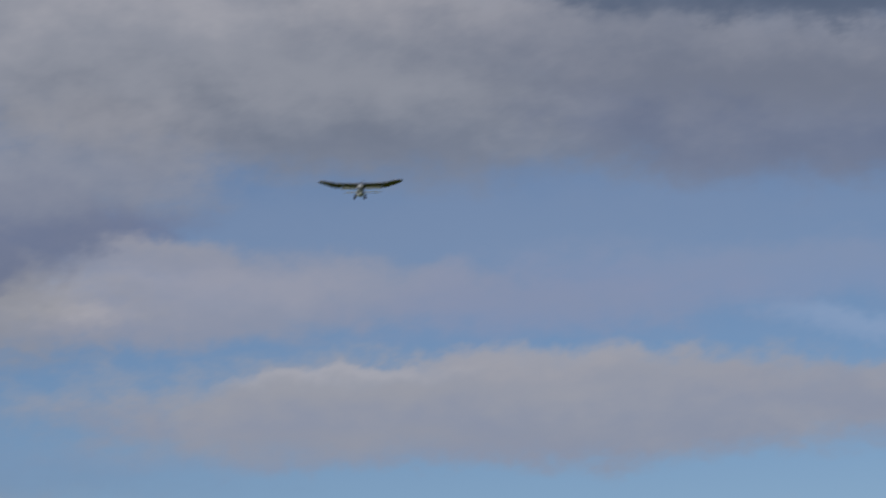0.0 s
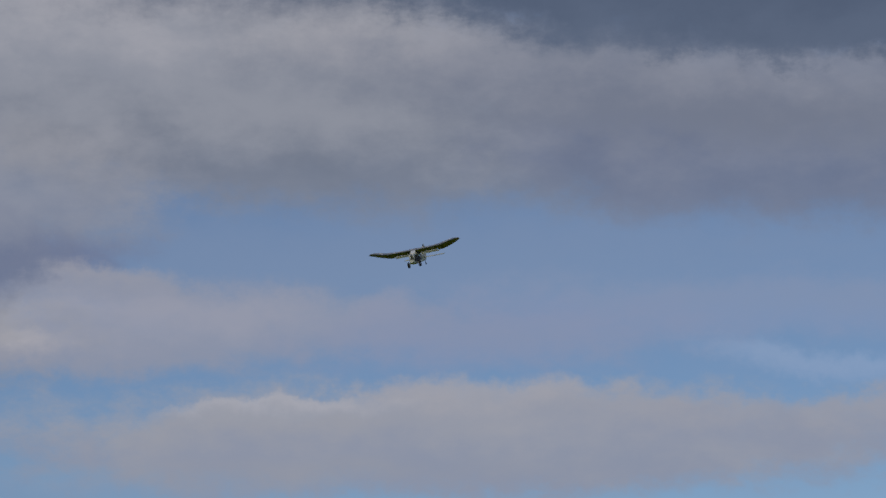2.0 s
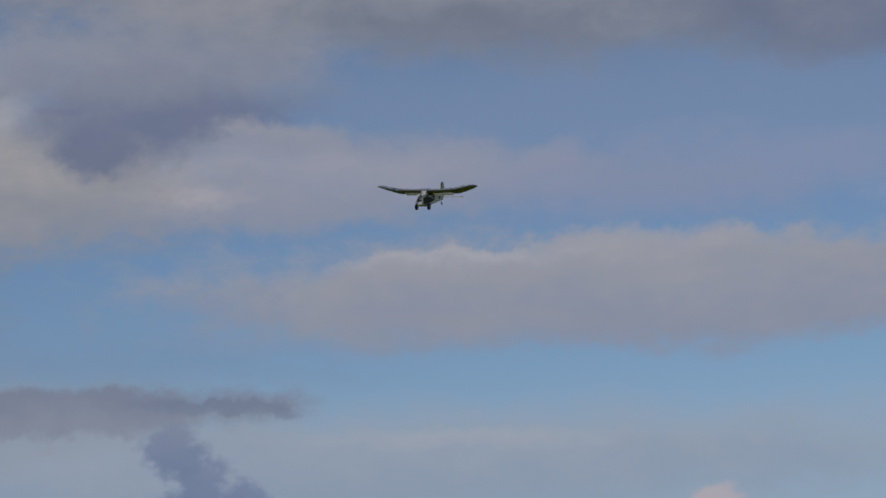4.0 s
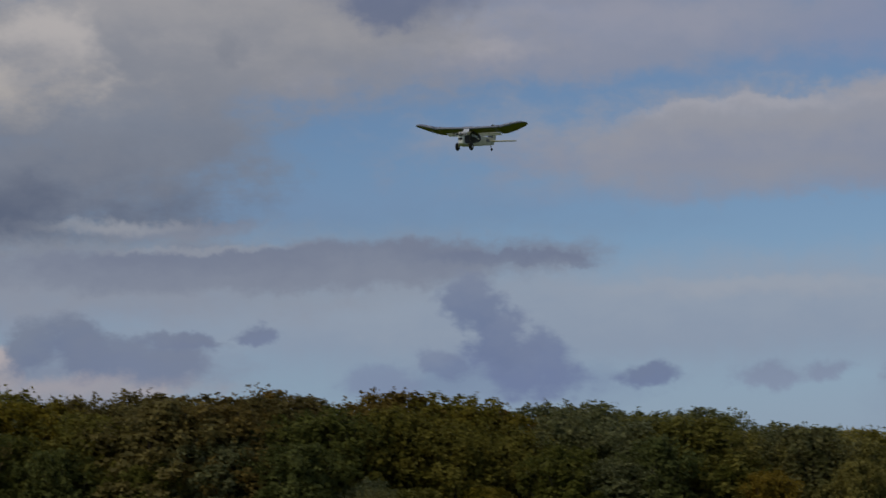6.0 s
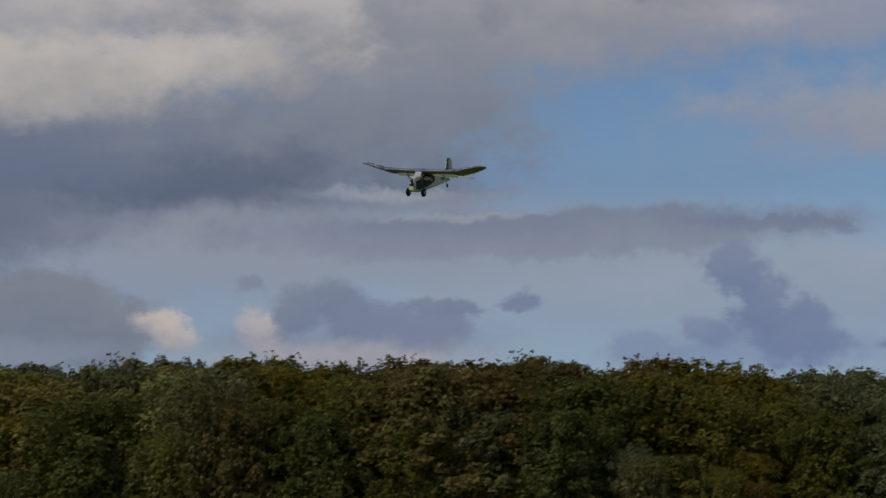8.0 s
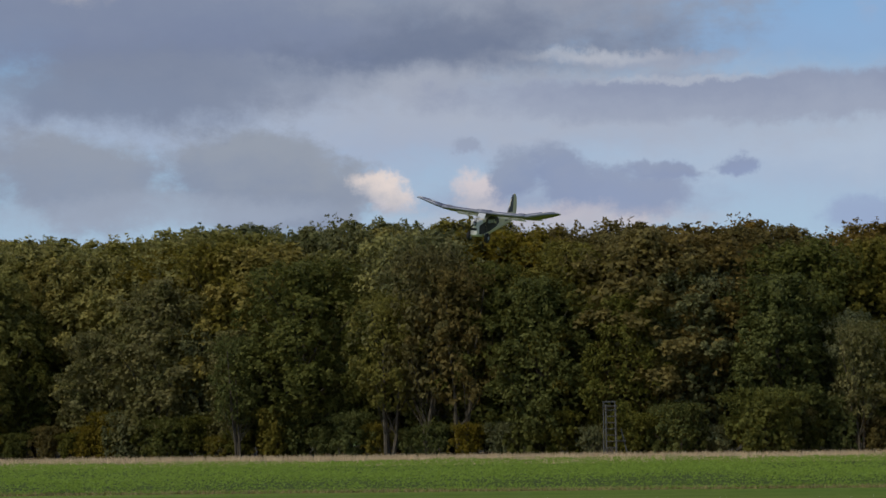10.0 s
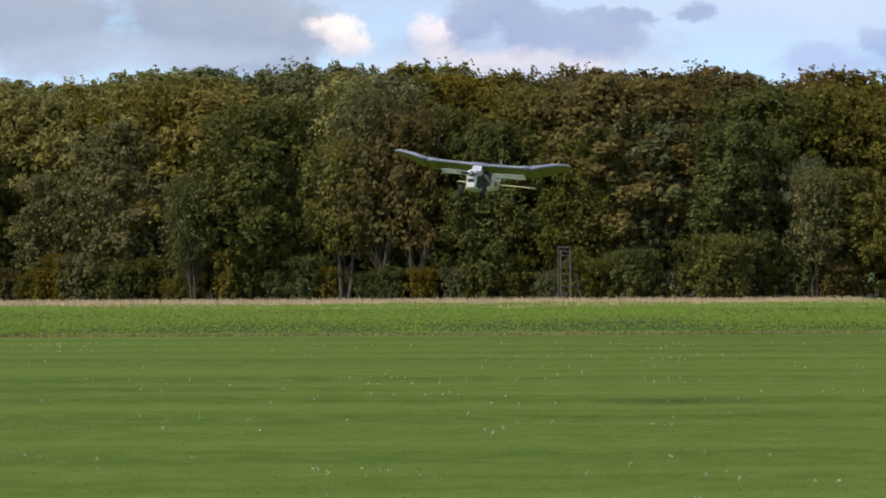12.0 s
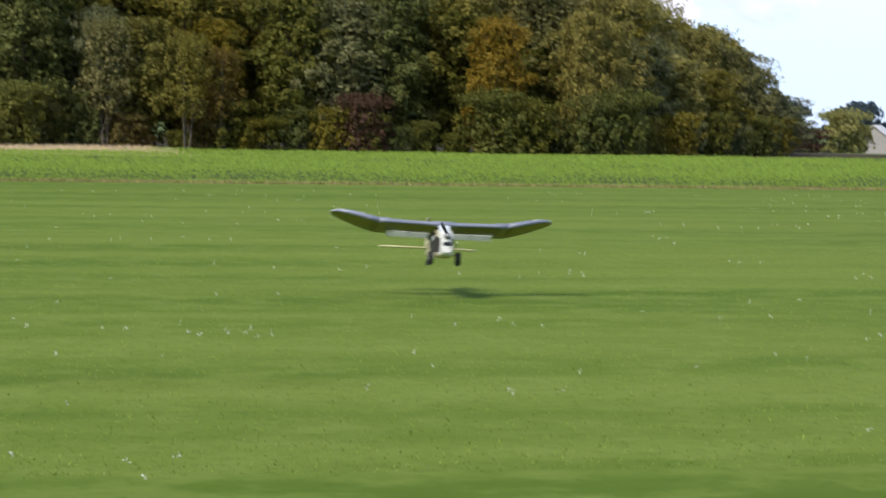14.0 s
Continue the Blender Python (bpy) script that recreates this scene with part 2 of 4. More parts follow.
cloud(-0.48, 5.10, 0.55, 0.54, 0.20, 0.36, 1.1, 0.95, (123, 133, 153), (115, 127, 153))
cloud(0.58, 5.16, 0.57, 0.61, -0.30, 0.36, 1.1, 0.95, (122, 132, 153), (115, 127, 153))
cloud(1.76, 4.73, 1.31, 0.50, -0.10, 0.36, 0.99, 0.9, (122, 132, 154), (119, 131, 157))
cloud(2.60, 5.19, 1.04, 0.19, -0.05, 0.4, 0.88, 0.9, (122, 132, 154), (119, 130, 155))
cloud(0.45, 4.16, 1.42, 0.35, 0.00, 0.5, 0.88, 0.5, (170, 163, 169), (143, 147, 163))
cloud(-1.53, 5.77, 0.33, 0.14, -0.20, 0.5, 0.9, 0.7, (125, 133, 151), (125, 133, 153))
cloud(1.87, 4.14, 0.47, 0.17, 0.00, 0.5, 0.8, 0.7, (171, 164, 169), (153, 154, 165))
cloud(-3.42, 4.81, 0.62, 0.42, -0.15, 0.36, 1.1, 0.95, (190, 180, 180), (149, 151, 163))
cloud(-4.87, 4.99, 1.31, 0.95, -0.25, 0.36, 0.88, 0.95, (126, 134, 149), (110, 121, 143))
cloud(-5.81, 5.05, 2.14, 1.12, -0.10, 0.25, 0.7, 0.97, (126, 133, 145), (114, 124, 143))
cloud(-9.56, 5.07, 1.66, 0.95, -0.10, 0.3, 0.7, 0.95, (124, 131, 144), (116, 126, 145))
cloud(-8.05, 4.42, 3.56, 0.35, 0.00, 0.5, 0.6, 0.8, (130, 139, 155), (134, 144, 161))
cloud(-3.33, 4.91, 0.52, 0.30, -0.20, 0.36, 1.1, 0.85, (193, 182, 177), (154, 155, 163))
cloud(-13.81, 5.29, 3.09, 1.30, 0.00, 0.35, 0.7, 0.9, (124, 131, 144), (116, 126, 145))
cloud(-7.44, 10.11, 6.73, 0.85, 0.03, 0.5, 0.7, 0.9, (192, 185, 179), (164, 161, 161))
cloud(0.22, 4.16, 3.08, 0.31, 0.00, 0.6, 0.8, 0.35, (172, 164, 166), (154, 155, 163))
# darker scraps and undersides
cloud(7.20, 12.20, 0.80, 0.55, 0.00, 0.40, 0.8, 0.9, (112, 121, 146), (106, 116, 142))
cloud(24.50, 17.60, 6.00, 0.90, -0.06, 0.35, 0.6, 0.8, (84, 96, 118), (92, 104, 126))
cloud(-8.50, 6.95, 3.60, 0.80, 0.00, 0.45, 0.5, 0.85, (106, 115, 134), (101, 111, 132))
W.put(W.node("ShaderNodeOutputWorld").inputs[0], W.node("ShaderNodeBackground", {0: painted, 1: 1.2}).outputs[0])


# ---- materials ----
def material(name, rough=0.7, metal=0.0, gloss=0.5):
    m = bpy.data.materials.new(name)
    m.use_nodes = True
    g = Graph(m.node_tree)
    b = g.nodes["Principled BSDF"]
    b.inputs["Roughness"].default_value, b.inputs["Metallic"].default_value = rough, metal
    b.inputs["Specular IOR Level"].default_value = gloss
    return m, g, b


def bumped(g, b, height, strength, distance):
    n = g.node("ShaderNodeBump", {"Strength": strength, "Distance": distance, "Height": height})
    g.put(b.inputs["Normal"], n.outputs[0])


def place(g):
    return g.node("ShaderNodeTexCoord").outputs["Object"]


def world_place(g):
    return g.node("ShaderNodeNewGeometry").outputs["Position"]


def lawn_material():
    m, g, b = material("mown_grass", 0.95, 0.0, 0.04)
    p = world_place(g)
    long = g.node("ShaderNodeMapping", {"Vector": p, "Scale": (0.10, 1.0, 1.0)}).outputs[0]
    deep = g.node("ShaderNodeMapping", {"Vector": p, "Scale": (0.8, 0.5, 1.0)}).outputs[0]
    bands = g.noise(long, 0.50, 3.0, 0.5).outputs[0]
    streak = g.noise(p, 1.7, 5.0, 0.62).outputs[0]
    grain = g.noise(deep, 13.0, 5.0, 0.7).outputs[0]
    patch = g.noise(p, 0.35, 3.0, 0.5).outputs[0]
    c = g.mix(g.step(bands, 0.32, 0.68), (0.074, 0.124, 0.014, 1), (0.132, 0.182, 0.030, 1))
    c = g.mix(g.math("MULTIPLY", g.step(streak, 0.42, 0.66), 0.7), c, (0.146, 0.196, 0.038, 1))
    c = g.mix(g.math("MULTIPLY", g.step(patch, 0.55, 0.75), 0.45), c, (0.128, 0.154, 0.028, 1))
    c = g.mix(g.math("MULTIPLY", g.step(grain, 0.52, 0.30), 0.55), c, (0.062, 0.106, 0.010, 1))
    g.put(b.inputs["Base Color"], c)
    bumped(g, b, g.math("ADD", grain, streak), 0.12, 0.03)
    return m


def earth_material(name, a, c2, scale):
    m, g, b = material(name, 0.95, 0.0, 0.06)
    p = world_place(g)
    n = g.noise(p, scale, 6.0, 0.65).outputs[0]
    g.put(b.inputs["Base Color"], g.mix(g.step(n, 0.35, 0.65), a, c2))
    bumped(g, b, n, 0.6, 0.08)
    return m


def leaf_material(name, base, second, shift=0.35, through=0.45, sprays=0.0):
    """Leaves: matt, a little light comes through; every leaf, spray and plant a bit different."""
    m, g, b = material(name, 0.55)
    island = g.node("ShaderNodeNewGeometry").outputs["Random Per Island"]
    each = g.node("ShaderNodeObjectInfo").outputs["Random"]
    blend = g.math("MULTIPLY", island, shift * 2, clamp=True)
    if sprays:
        tone = g.step(g.noise(place(g), 1.1, 3.0, 0.6).outputs[0], 0.34, 0.66)
        blend = g.math("ADD", g.math("MULTIPLY", blend, 1 - sprays), g.math("MULTIPLY", tone, sprays))
    c = g.mix(blend, (*base, 1), (*second, 1))
    hsv = g.node("ShaderNodeHueSaturation", {"Hue": g.math("MULTIPLY_ADD", each, -0.035, 0.510),
                                             "Saturation": g.math("MULTIPLY_ADD", each, 0.2, 0.86),
                                             "Value": g.math("MULTIPLY_ADD", island, 0.5, 0.75), "Color": c})
    g.put(b.inputs["Base Color"], hsv.outputs[0])
    b.inputs["Specular IOR Level"].default_value = 0.1
    lit = g.node("ShaderNodeBsdfTranslucent", {"Color": hsv.outputs[0]})
    both = g.node("ShaderNodeMixShader", {0: through, 1: b.outputs[0], 2: lit.outputs[0]})
    g.put(g.nodes["Material Output"].inputs["Surface"], both.outputs[0])
    return m


def bark_material(name, a, c2):
    m, g, b = material(name, 0.9)
    p = g.node("ShaderNodeMapping", {"Vector": place(g), "Scale": (6.0, 6.0, 1.2)}).outputs[0]
    n = g.noise(p, 3.0, 6.0, 0.7).outputs[0]
    g.put(b.inputs["Base Color"], g.mix(g.step(n, 0.35, 0.65), (*a, 1), (*c2, 1)))
    bumped(g, b, n, 0.8, 0.03)
    return m


def painted_material(name, base, rough=0.35, dirt=0.12, second=None):
    """Covering film or paint, slightly uneven and scuffed."""
    m, g, b = material(name, rough)
    p = place(g)
    n = g.noise(p, 9.0, 5.0, 0.6).outputs[0]
    other = second or tuple(v * (1 - dirt * 2) for v in base)
    g.put(b.inputs["Base Color"], g.mix(g.step(n, 0.4, 0.75), (*base, 1), (*other, 1)))
    g.put(b.inputs["Roughness"], g.step(n, 0.2, 0.8, False, (rough * 0.8, min(1.0, rough * 1.3))))
    return m


def film_material(name, base, through=0.35, rough=0.38):
    """Thin covering film over an open frame: daylight glows through it."""
    m, g, b = material(name, rough)
    p = place(g)
    n = g.noise(p, 9.0, 5.0, 0.6).outputs[0]
    c = g.mix(g.step(n, 0.35, 0.75), (*base, 1), (*(v * 0.86 for v in base), 1))
    g.put(b.inputs["Base Color"], c)
    lit = g.node("ShaderNodeBsdfTranslucent", {"Color": c})
    both = g.node("ShaderNodeMixShader", {0: through, 1: b.outputs[0], 2: lit.outputs[0]})
    g.put(g.nodes["Material Output"].inputs["Surface"], both.outputs[0])
    return m


def wing_top_material(name, front, rear):
    """Blue-grey forward half that meets the white rear half in scallops along the span."""
    m, g, b = material(name, 0.32)
    xyz_at = g.node("ShaderNodeSeparateXYZ", {0: place(g)}).outputs
    scallop = g.math("PINGPONG", g.math("ADD", xyz_at[0], 5.0), 0.11)
    line = g.math("MULTIPLY_ADD", scallop, -0.9, 0.100)
    c = g.mix(g.step(g.math("SUBTRACT", xyz_at[1], line), -0.004, 0.004), (*rear, 1), (*front, 1))
    n = g.noise(place(g), 12.0, 4.0, 0.6).outputs[0]
    c = g.mix(g.math("MULTIPLY", g.step(n, 0.45, 0.75), 0.3), c, (0.33, 0.33, 0.34, 1))
    g.put(b.inputs["Base Color"], c)
    lit = g.node("ShaderNodeBsdfTranslucent", {"Color": c})
    both = g.node("ShaderNodeMixShader", {0: 0.3, 1: b.outputs[0], 2: lit.outputs[0]})
    g.put(g.nodes["Material Output"].inputs["Surface"], both.outputs[0])
    return m


LAWN = lawn_material()
FIELD_SOIL = earth_material("field_soil", (0.060, 0.085, 0.020, 1), (0.085, 0.120, 0.028, 1), 2.0)
STRAW_SOIL = earth_material("stubble_soil", (0.40, 0.28, 0.16, 1), (0.50, 0.37, 0.23, 1), 1.5)
WOOD_FLOOR = earth_material("wood_floor", (0.030, 0.026, 0.014, 1), (0.060, 0.048, 0.024, 1), 1.2)
FAR_LAND = earth_material("far_land", (0.075, 0.115, 0.030, 1), (0.105, 0.135, 0.045, 1), 0.05)
DRY_EDGE = leaf_material("dry_grass", (0.30, 0.24, 0.08), (0.38, 0.31, 0.12))
BLADES = leaf_material("grass_blades", (0.150, 0.232, 0.032), (0.215, 0.300, 0.060), through=0.3)
CROP = leaf_material("crop_leaves", (0.160, 0.278, 0.036), (0.215, 0.338, 0.062), through=0.45)
STRAW = leaf_material("straw", (0.46, 0.34, 0.18), (0.58, 0.42, 0.25), through=0.1)
PETAL = leaf_material("petals", (0.56, 0.56, 0.46), (0.66, 0.66, 0.58), through=0.1)
OAK = leaf_material("oak_leaves", (0.083, 0.099, 0.018), (0.167, 0.175, 0.040), sprays=0.5)
GREY_OAK = leaf_material("grey_green_leaves", (0.105, 0.118, 0.035), (0.275, 0.271, 0.114), sprays=0.5)
OLIVE = leaf_material("olive_leaves", (0.141, 0.138, 0.018), (0.247, 0.216, 0.035), sprays=0.5)
# pale green, raised further so the colour stands in for sun on crowns
PALE = leaf_material("pale_green_leaves", (0.180, 0.179, 0.038), (0.388, 0.351, 0.100), sprays=0.5)
YELLOW = leaf_material("yellow_leaves", (0.198, 0.167, 0.026), (0.317, 0.251, 0.040), sprays=0.5)
ORANGE = leaf_material("orange_leaves", (0.165, 0.128, 0.026), (0.265, 0.195, 0.042), sprays=0.4)
RUSSET = leaf_material("russet_leaves", (0.123, 0.106, 0.026), (0.189, 0.151, 0.042), sprays=0.5)
PURPLE = leaf_material("purple_leaves", (0.080, 0.037, 0.021), (0.127, 0.062, 0.033), sprays=0.4)
# far woods: the bluish tint is air haze put into the leaf colour
HAZY = leaf_material("haze_tinted_leaves", (0.060, 0.082, 0.098), (0.080, 0.104, 0.120))
BARK = bark_material("bark", (0.040, 0.032, 0.020), (0.080, 0.066, 0.044))
PALE_BARK = bark_material("pale_bark", (0.050, 0.042, 0.026), (0.090, 0.075, 0.048))
OLD_WOOD = bark_material("weathered_wood", (0.055, 0.06, 0.05), (0.10, 0.10, 0.09))


# ---- building helpers ----
def mesh_object(name, verts, faces, mat, parent=None, label="", smooth=False):
    me = bpy.data.meshes.new(name)
    me.from_pydata(verts, [], faces)
    me.materials.append(mat)
    if smooth:
        me.shade_smooth()
    ob = new(name, me)
    ob.parent = parent
    if label:
        ob["label"] = label
    return ob


def part(name, bm, mat, parent, label="", smooth=False):
    me = bpy.data.meshes.new(name)
    bmesh.ops.recalc_face_normals(bm, faces=bm.faces)
    bm.to_mesh(me)
    bm.free()
    for m in mat if isinstance(mat, (list, tuple)) else (mat,):
        me.materials.append(m)
    if smooth:
        me.shade_smooth()
    ob = new(name, me)
    ob.parent = parent
    if label:
        ob["label"] = label
    return ob


def tube(bm, points, radii, sides=7):
    """A tapered round stem along points, closed at both ends."""
    rings = []
    for k, (p, r) in enumerate(zip(points, radii)):
        a, b = Vector(points[max(k - 1, 0)]), Vector(points[min(k + 1, len(points) - 1)])
        q = (b - a).to_track_quat("Z", "Y")
        rings.append([bm.verts.new(Vector(p) + q @ Vector((r * math.cos(2 * math.pi * s / sides), r * math.sin(2 * math.pi * s / sides), 0)))
                      for s in range(sides)])
    for a, b in zip(rings, rings[1:]):
        for s in range(sides):
            bm.faces.new((a[s], a[(s + 1) % sides], b[(s + 1) % sides], b[s]))
    bm.faces.new(rings[0][::-1])
    bm.faces.new(rings[-1])


def loft(bm, rings, cap=True):
    """A skin over closed rings of equal length."""
    made = [[bm.verts.new(p) for p in r] for r in rings]
    n = len(made[0])
    for a, b in zip(made, made[1:]):
        for s in range(n):
            bm.faces.new((a[s], a[(s + 1) % n], b[(s + 1) % n], b[s]))
    if cap:
        bm.faces.new(made[0][::-1])
        bm.faces.new(made[-1])


def box(bm, size, at=(0, 0, 0), turn_by=None, bevel=0.0):
    m = Matrix.Translation(at) @ (turn_by or Matrix()) @ Matrix.Diagonal((*size, 1))
    made = bmesh.ops.create_cube(bm, size=1.0, matrix=m)["verts"]
    if bevel:
        edges = {e for v in made for e in v.link_edges}
        bmesh.ops.bevel(bm, geom=list(edges), offset=bevel, segments=2, affect="EDGES")


rng = np.random.default_rng(7)


def leaf_quads(centres, normals, sizes, slim=0.62, r=rng):
    """Small bent leaves: two triangles each, folded along the middle."""
    n = len(centres)
    a = np.cross(normals, r.normal(size=(n, 3)))
    a /= np.linalg.norm(a, axis=1, keepdims=True) + 1e-9
    b = np.cross(normals, a)
    s = sizes[:, None]
    fold = normals * s * 0.18
    v = np.stack([centres - a * s * 0.5, centres + b * s * slim * 0.5 + fold, centres + a * s * 0.5, centres - b * s * slim * 0.5 + fold], 1)
    f = np.arange(n * 4).reshape(n, 4)
    f = np.concatenate([f[:, [0, 1, 2]], f[:, [0, 2, 3]]])
    return v.reshape(-1, 3).tolist(), f.tolist()


def leaf_points(centres, normals, sizes, slim=0.8, r=rng):
    """Small pointed leaves, one triangle each, for crowns seen from far off."""
    n = len(centres)
    a = np.cross(normals, r.normal(size=(n, 3)))
    a /= np.linalg.norm(a, axis=1, keepdims=True) + 1e-9
    b = np.cross(normals, a)
    s = sizes[:, None]
    v = np.stack([centres - a * s * 0.45 - b * s * slim * 0.5, centres - a * s * 0.45 + b * s * slim * 0.5, centres + a * s * 0.55], 1)
    return v.reshape(-1, 3).tolist(), np.arange(n * 3).reshape(n, 3).tolist()


def unit(v):
    return v / (np.linalg.norm(v, axis=1, keepdims=True) + 1e-9)


# ---- ground ----
def land(x, y):
    """The field is level; behind the wood's far end the land falls away."""
    fall = np.clip((y - 135) / 260, 0, 1) * np.clip((x - 20) / 40, 0, 1)
    return -5.5 * fall * fall * (3 - 2 * fall)


def build_ground():
    xs = np.unique(np.concatenate([np.linspace(-3000, -120, 12), np.linspace(-120, 160, 71), np.linspace(160, 3000, 14)]))
    ys = np.unique(np.concatenate([np.linspace(-3000, -60, 8), np.linspace(-60, 64.0, 40), [64.4], np.linspace(66, 104, 20), [104, 118],
                                   np.linspace(119, 400, 60), np.linspace(420, 4000, 14)]))
    X, Y = np.meshgrid(xs, ys)
    Z = land(X, Y)
    verts = np.stack([X, Y, Z], -1).reshape(-1, 3).tolist()
    nx = len(xs)
    faces, slot = [], []
    for j in range(len(ys) - 1):
        for i in range(nx - 1):
            k = j * nx + i
            faces.append((k, k + 1, k + nx + 1, k + nx))
            cx, cy = (xs[i] + xs[i + 1]) / 2, (ys[j] + ys[j + 1]) / 2
            if cy < 64.0:
                slot.append(0)
            elif cy < 104 or (cx > 14 and cy < 112):
                slot.append(1)
            elif cy < 118:
                slot.append(2)
            elif cy < 200 and -200 < cx < 62:
                slot.append(3)
            else:
                slot.append(4)
    ob = mesh_object("ground", verts, faces, LAWN)
    for m in (FIELD_SOIL, STRAW_SOIL, WOOD_FLOOR, FAR_LAND):
        ob.data.materials.append(m)
    ob.data.polygons.foreach_set("material_index", slot)
    return tagged(ob, "level mown airfield with a green crop and stubble behind", "ground", kind="structure")


build_ground()


# ---- trees ----
def crown_mesh(seed, height, radius, low, lumps, leaves, size):
    """Upward leaf sprays set close over a full crown, with a looser filling behind them."""
    r = np.random.default_rng(seed)
    pts, nor, siz = [], [], []
    lump_at = []

    def girth(h):
        t = np.clip((h - low) / (1 - low), 0, 1)
        return radius * np.sin(math.pi * (0.16 + 0.76 * t) ** 0.95) ** 0.7

    boughs = []
    for k in range(17):
        h = low + 0.06 + (0.90 - low) * ((k + r.random()) / 17) ** 0.9
        a = k * 2.4 + r.normal() * 0.4
        size_of = radius * r.uniform(0.34, 0.52)
        boughs.append((np.array([math.cos(a), math.sin(a), 0]) * max(0.0, girth(h) - size_of * 0.75) * r.uniform(0.75, 1.1)
                       + np.array([0, 0, h * height - size_of * 0.35]), size_of))
    for k in range(lumps):
        c0, size_of = boughs[k % 17]
        way_out = c0 * np.array([1, 1, 0]) / radius
        u0 = r.normal(size=3) + way_out * 1.2 + np.array([0, 0, 0.55])
        u0 /= np.linalg.norm(u0)
        c = c0 + u0 * size_of * np.array([1.0, 1.0, 0.9])
        lr = radius * (0.085 + 0.10 * r.random())
        c[2] = min(c[2], height - lr)
        lump_at.append((c, lr))
        n = int(leaves * 0.72 / lumps * (lr / (radius * 0.135)) ** 2)
        axis = u0 * 0.6 + np.array([0, 0, 0.7]) + r.normal(size=3) * 0.25
        axis /= np.linalg.norm(axis)
        u = unit(r.normal(size=(n, 3)) + axis * 0.6)
        along = r.random(n)
        p = c + u * (lr * (0.35 + 0.8 * np.sqrt(r.random(n))) * (1.2 - 0.7 * along))[:, None] + axis * (lr * 1.4 * along)[:, None]
        pts.append(p)
        nor.append(unit(u * 0.35 + u0 * 0.5 + r.normal(size=(n, 3)) * 0.45 + np.array([0, 0, 0.40])))
        siz.append(size * (0.55 + 0.8 * r.random(n)))
    n = int(leaves * 0.28)
    h = low + (1 - low) * r.random(n)
    a = r.random(n) * 6.283
    d = girth(h) * (0.35 + 0.5 * r.random(n))
    out = np.stack([np.cos(a), np.sin(a), np.zeros(n)], 1)
    pts.append(out * d[:, None] + np.stack([0 * h, 0 * h, h * height * 0.97], 1))
    nor.append(unit(out * 0.6 + r.normal(size=(n, 3)) * 0.5 + np.array([0, 0, 0.3])))
    siz.append(size * (0.9 + 0.8 * r.random(n)))
    # feathery shoots over the upper crown
    for k in range(64):
        a, d = r.random() * 6.28, radius * 1.0 * r.random() ** 0.55
        base = np.array([d * math.cos(a), d * math.sin(a), height * (0.965 - 0.13 * (d / radius) ** 2)])
        s = r.random(22)
        tip = np.array([math.cos(a) * 0.2 + r.normal() * 0.15, math.sin(a) * 0.2 + r.normal() * 0.15, height * (0.03 + 0.07 * r.random())])
        pts.append(base + s[:, None] * tip + r.normal(size=(22, 3)) * (0.17 * (1.15 - s))[:, None])
        nor.append(unit(r.normal(size=(22, 3)) + np.array([0, 0, 0.5])))
        siz.append(size * (0.45 + 0.35 * r.random(22)))
    v, f = leaf_points(np.concatenate(pts), np.concatenate(nor), np.concatenate(siz), r=r)
    return v, f, lump_at


def make_tree(seed, height, radius, low, lumps=187, leaves=15500, size=0.19, bark=BARK, stems=1, name="tree"):
    root = new(name)
    r = random.Random(seed)
    v, f, lump_at = crown_mesh(seed, height, radius, low, lumps, leaves, size)
    bm = bmesh.new()
    for s in range(stems):
        lean = (r.uniform(-0.4, 0.4) * stems, r.uniform(-0.3, 0.3) * stems)
        base = (r.uniform(-0.2, 0.2) * (stems - 1), r.uniform(-0.2, 0.2) * (stems - 1))
        line = [(base[0] + lean[0] * k / 6 + r.uniform(-0.06, 0.06), base[1] + lean[1] * k / 6 + r.uniform(-0.06, 0.06), height * 0.9 * k / 6 - 0.1) for k in range(7)]
        g = height * 0.016 / stems ** 0.5
        tube(bm, line, [g * (1.25 - k / 5.6) + 0.012 for k in range(7)])
        for c, lr in lump_at[s::stems * 6]:
            k = min(5, max(1, int(c[2] / height * 6) - 1))
            a, b = Vector(line[k]), Vector(c)
            mid = a.lerp(b, 0.5) + Vector((0, 0, -0.15 + r.uniform(-0.1, 0.2)))
            tube(bm, [a, mid, b], [g * 0.38, g * 0.24, 0.012], 5)
    part("trunk", bm, bark, root)
    mesh_object("crown", v, f, OAK, root)
    return root


def plant(model, x, y, scale, tall, spin, leaf, label, category="tree", group=""):
    m = pose(x, y, float(land(x, y)), 0, 0, spin) @ Matrix.Diagonal((scale, scale, tall, 1))
    ob = copy_thing(model, m)
    for c in ob.children:
        if c.name.startswith("crown"):
            c.material_slots[0].link = "OBJECT"
            c.material_slots[0].material = leaf
    return tagged(ob, label, category, group)


def clear_models(models):
    """The patterns from which the plants were copied go again."""
    for m in models:
        for c in list(m.children):
            bpy.data.objects.remove(c)
        bpy.data.objects.remove(m)


LABELS = {
    "oak_leaves": "dark green broadleaf tree at the wood's edge",
    "grey_green_leaves": "grey-green broadleaf tree with pale leaf undersides",
    "olive_leaves": "olive green broadleaf tree in early autumn",
    "pale_green_leaves": "pale green broadleaf tree with sunlight put into its leaf colour",
    "yellow_leaves": "golden yellow autumn tree at the wood's edge",
    "orange_leaves": "orange-tinted autumn tree in the wood",
    "russet_leaves": "reddish-brown autumn tree with thin stems",
    "purple_leaves": "dark purple-leaved shrub at the wood's edge",
}


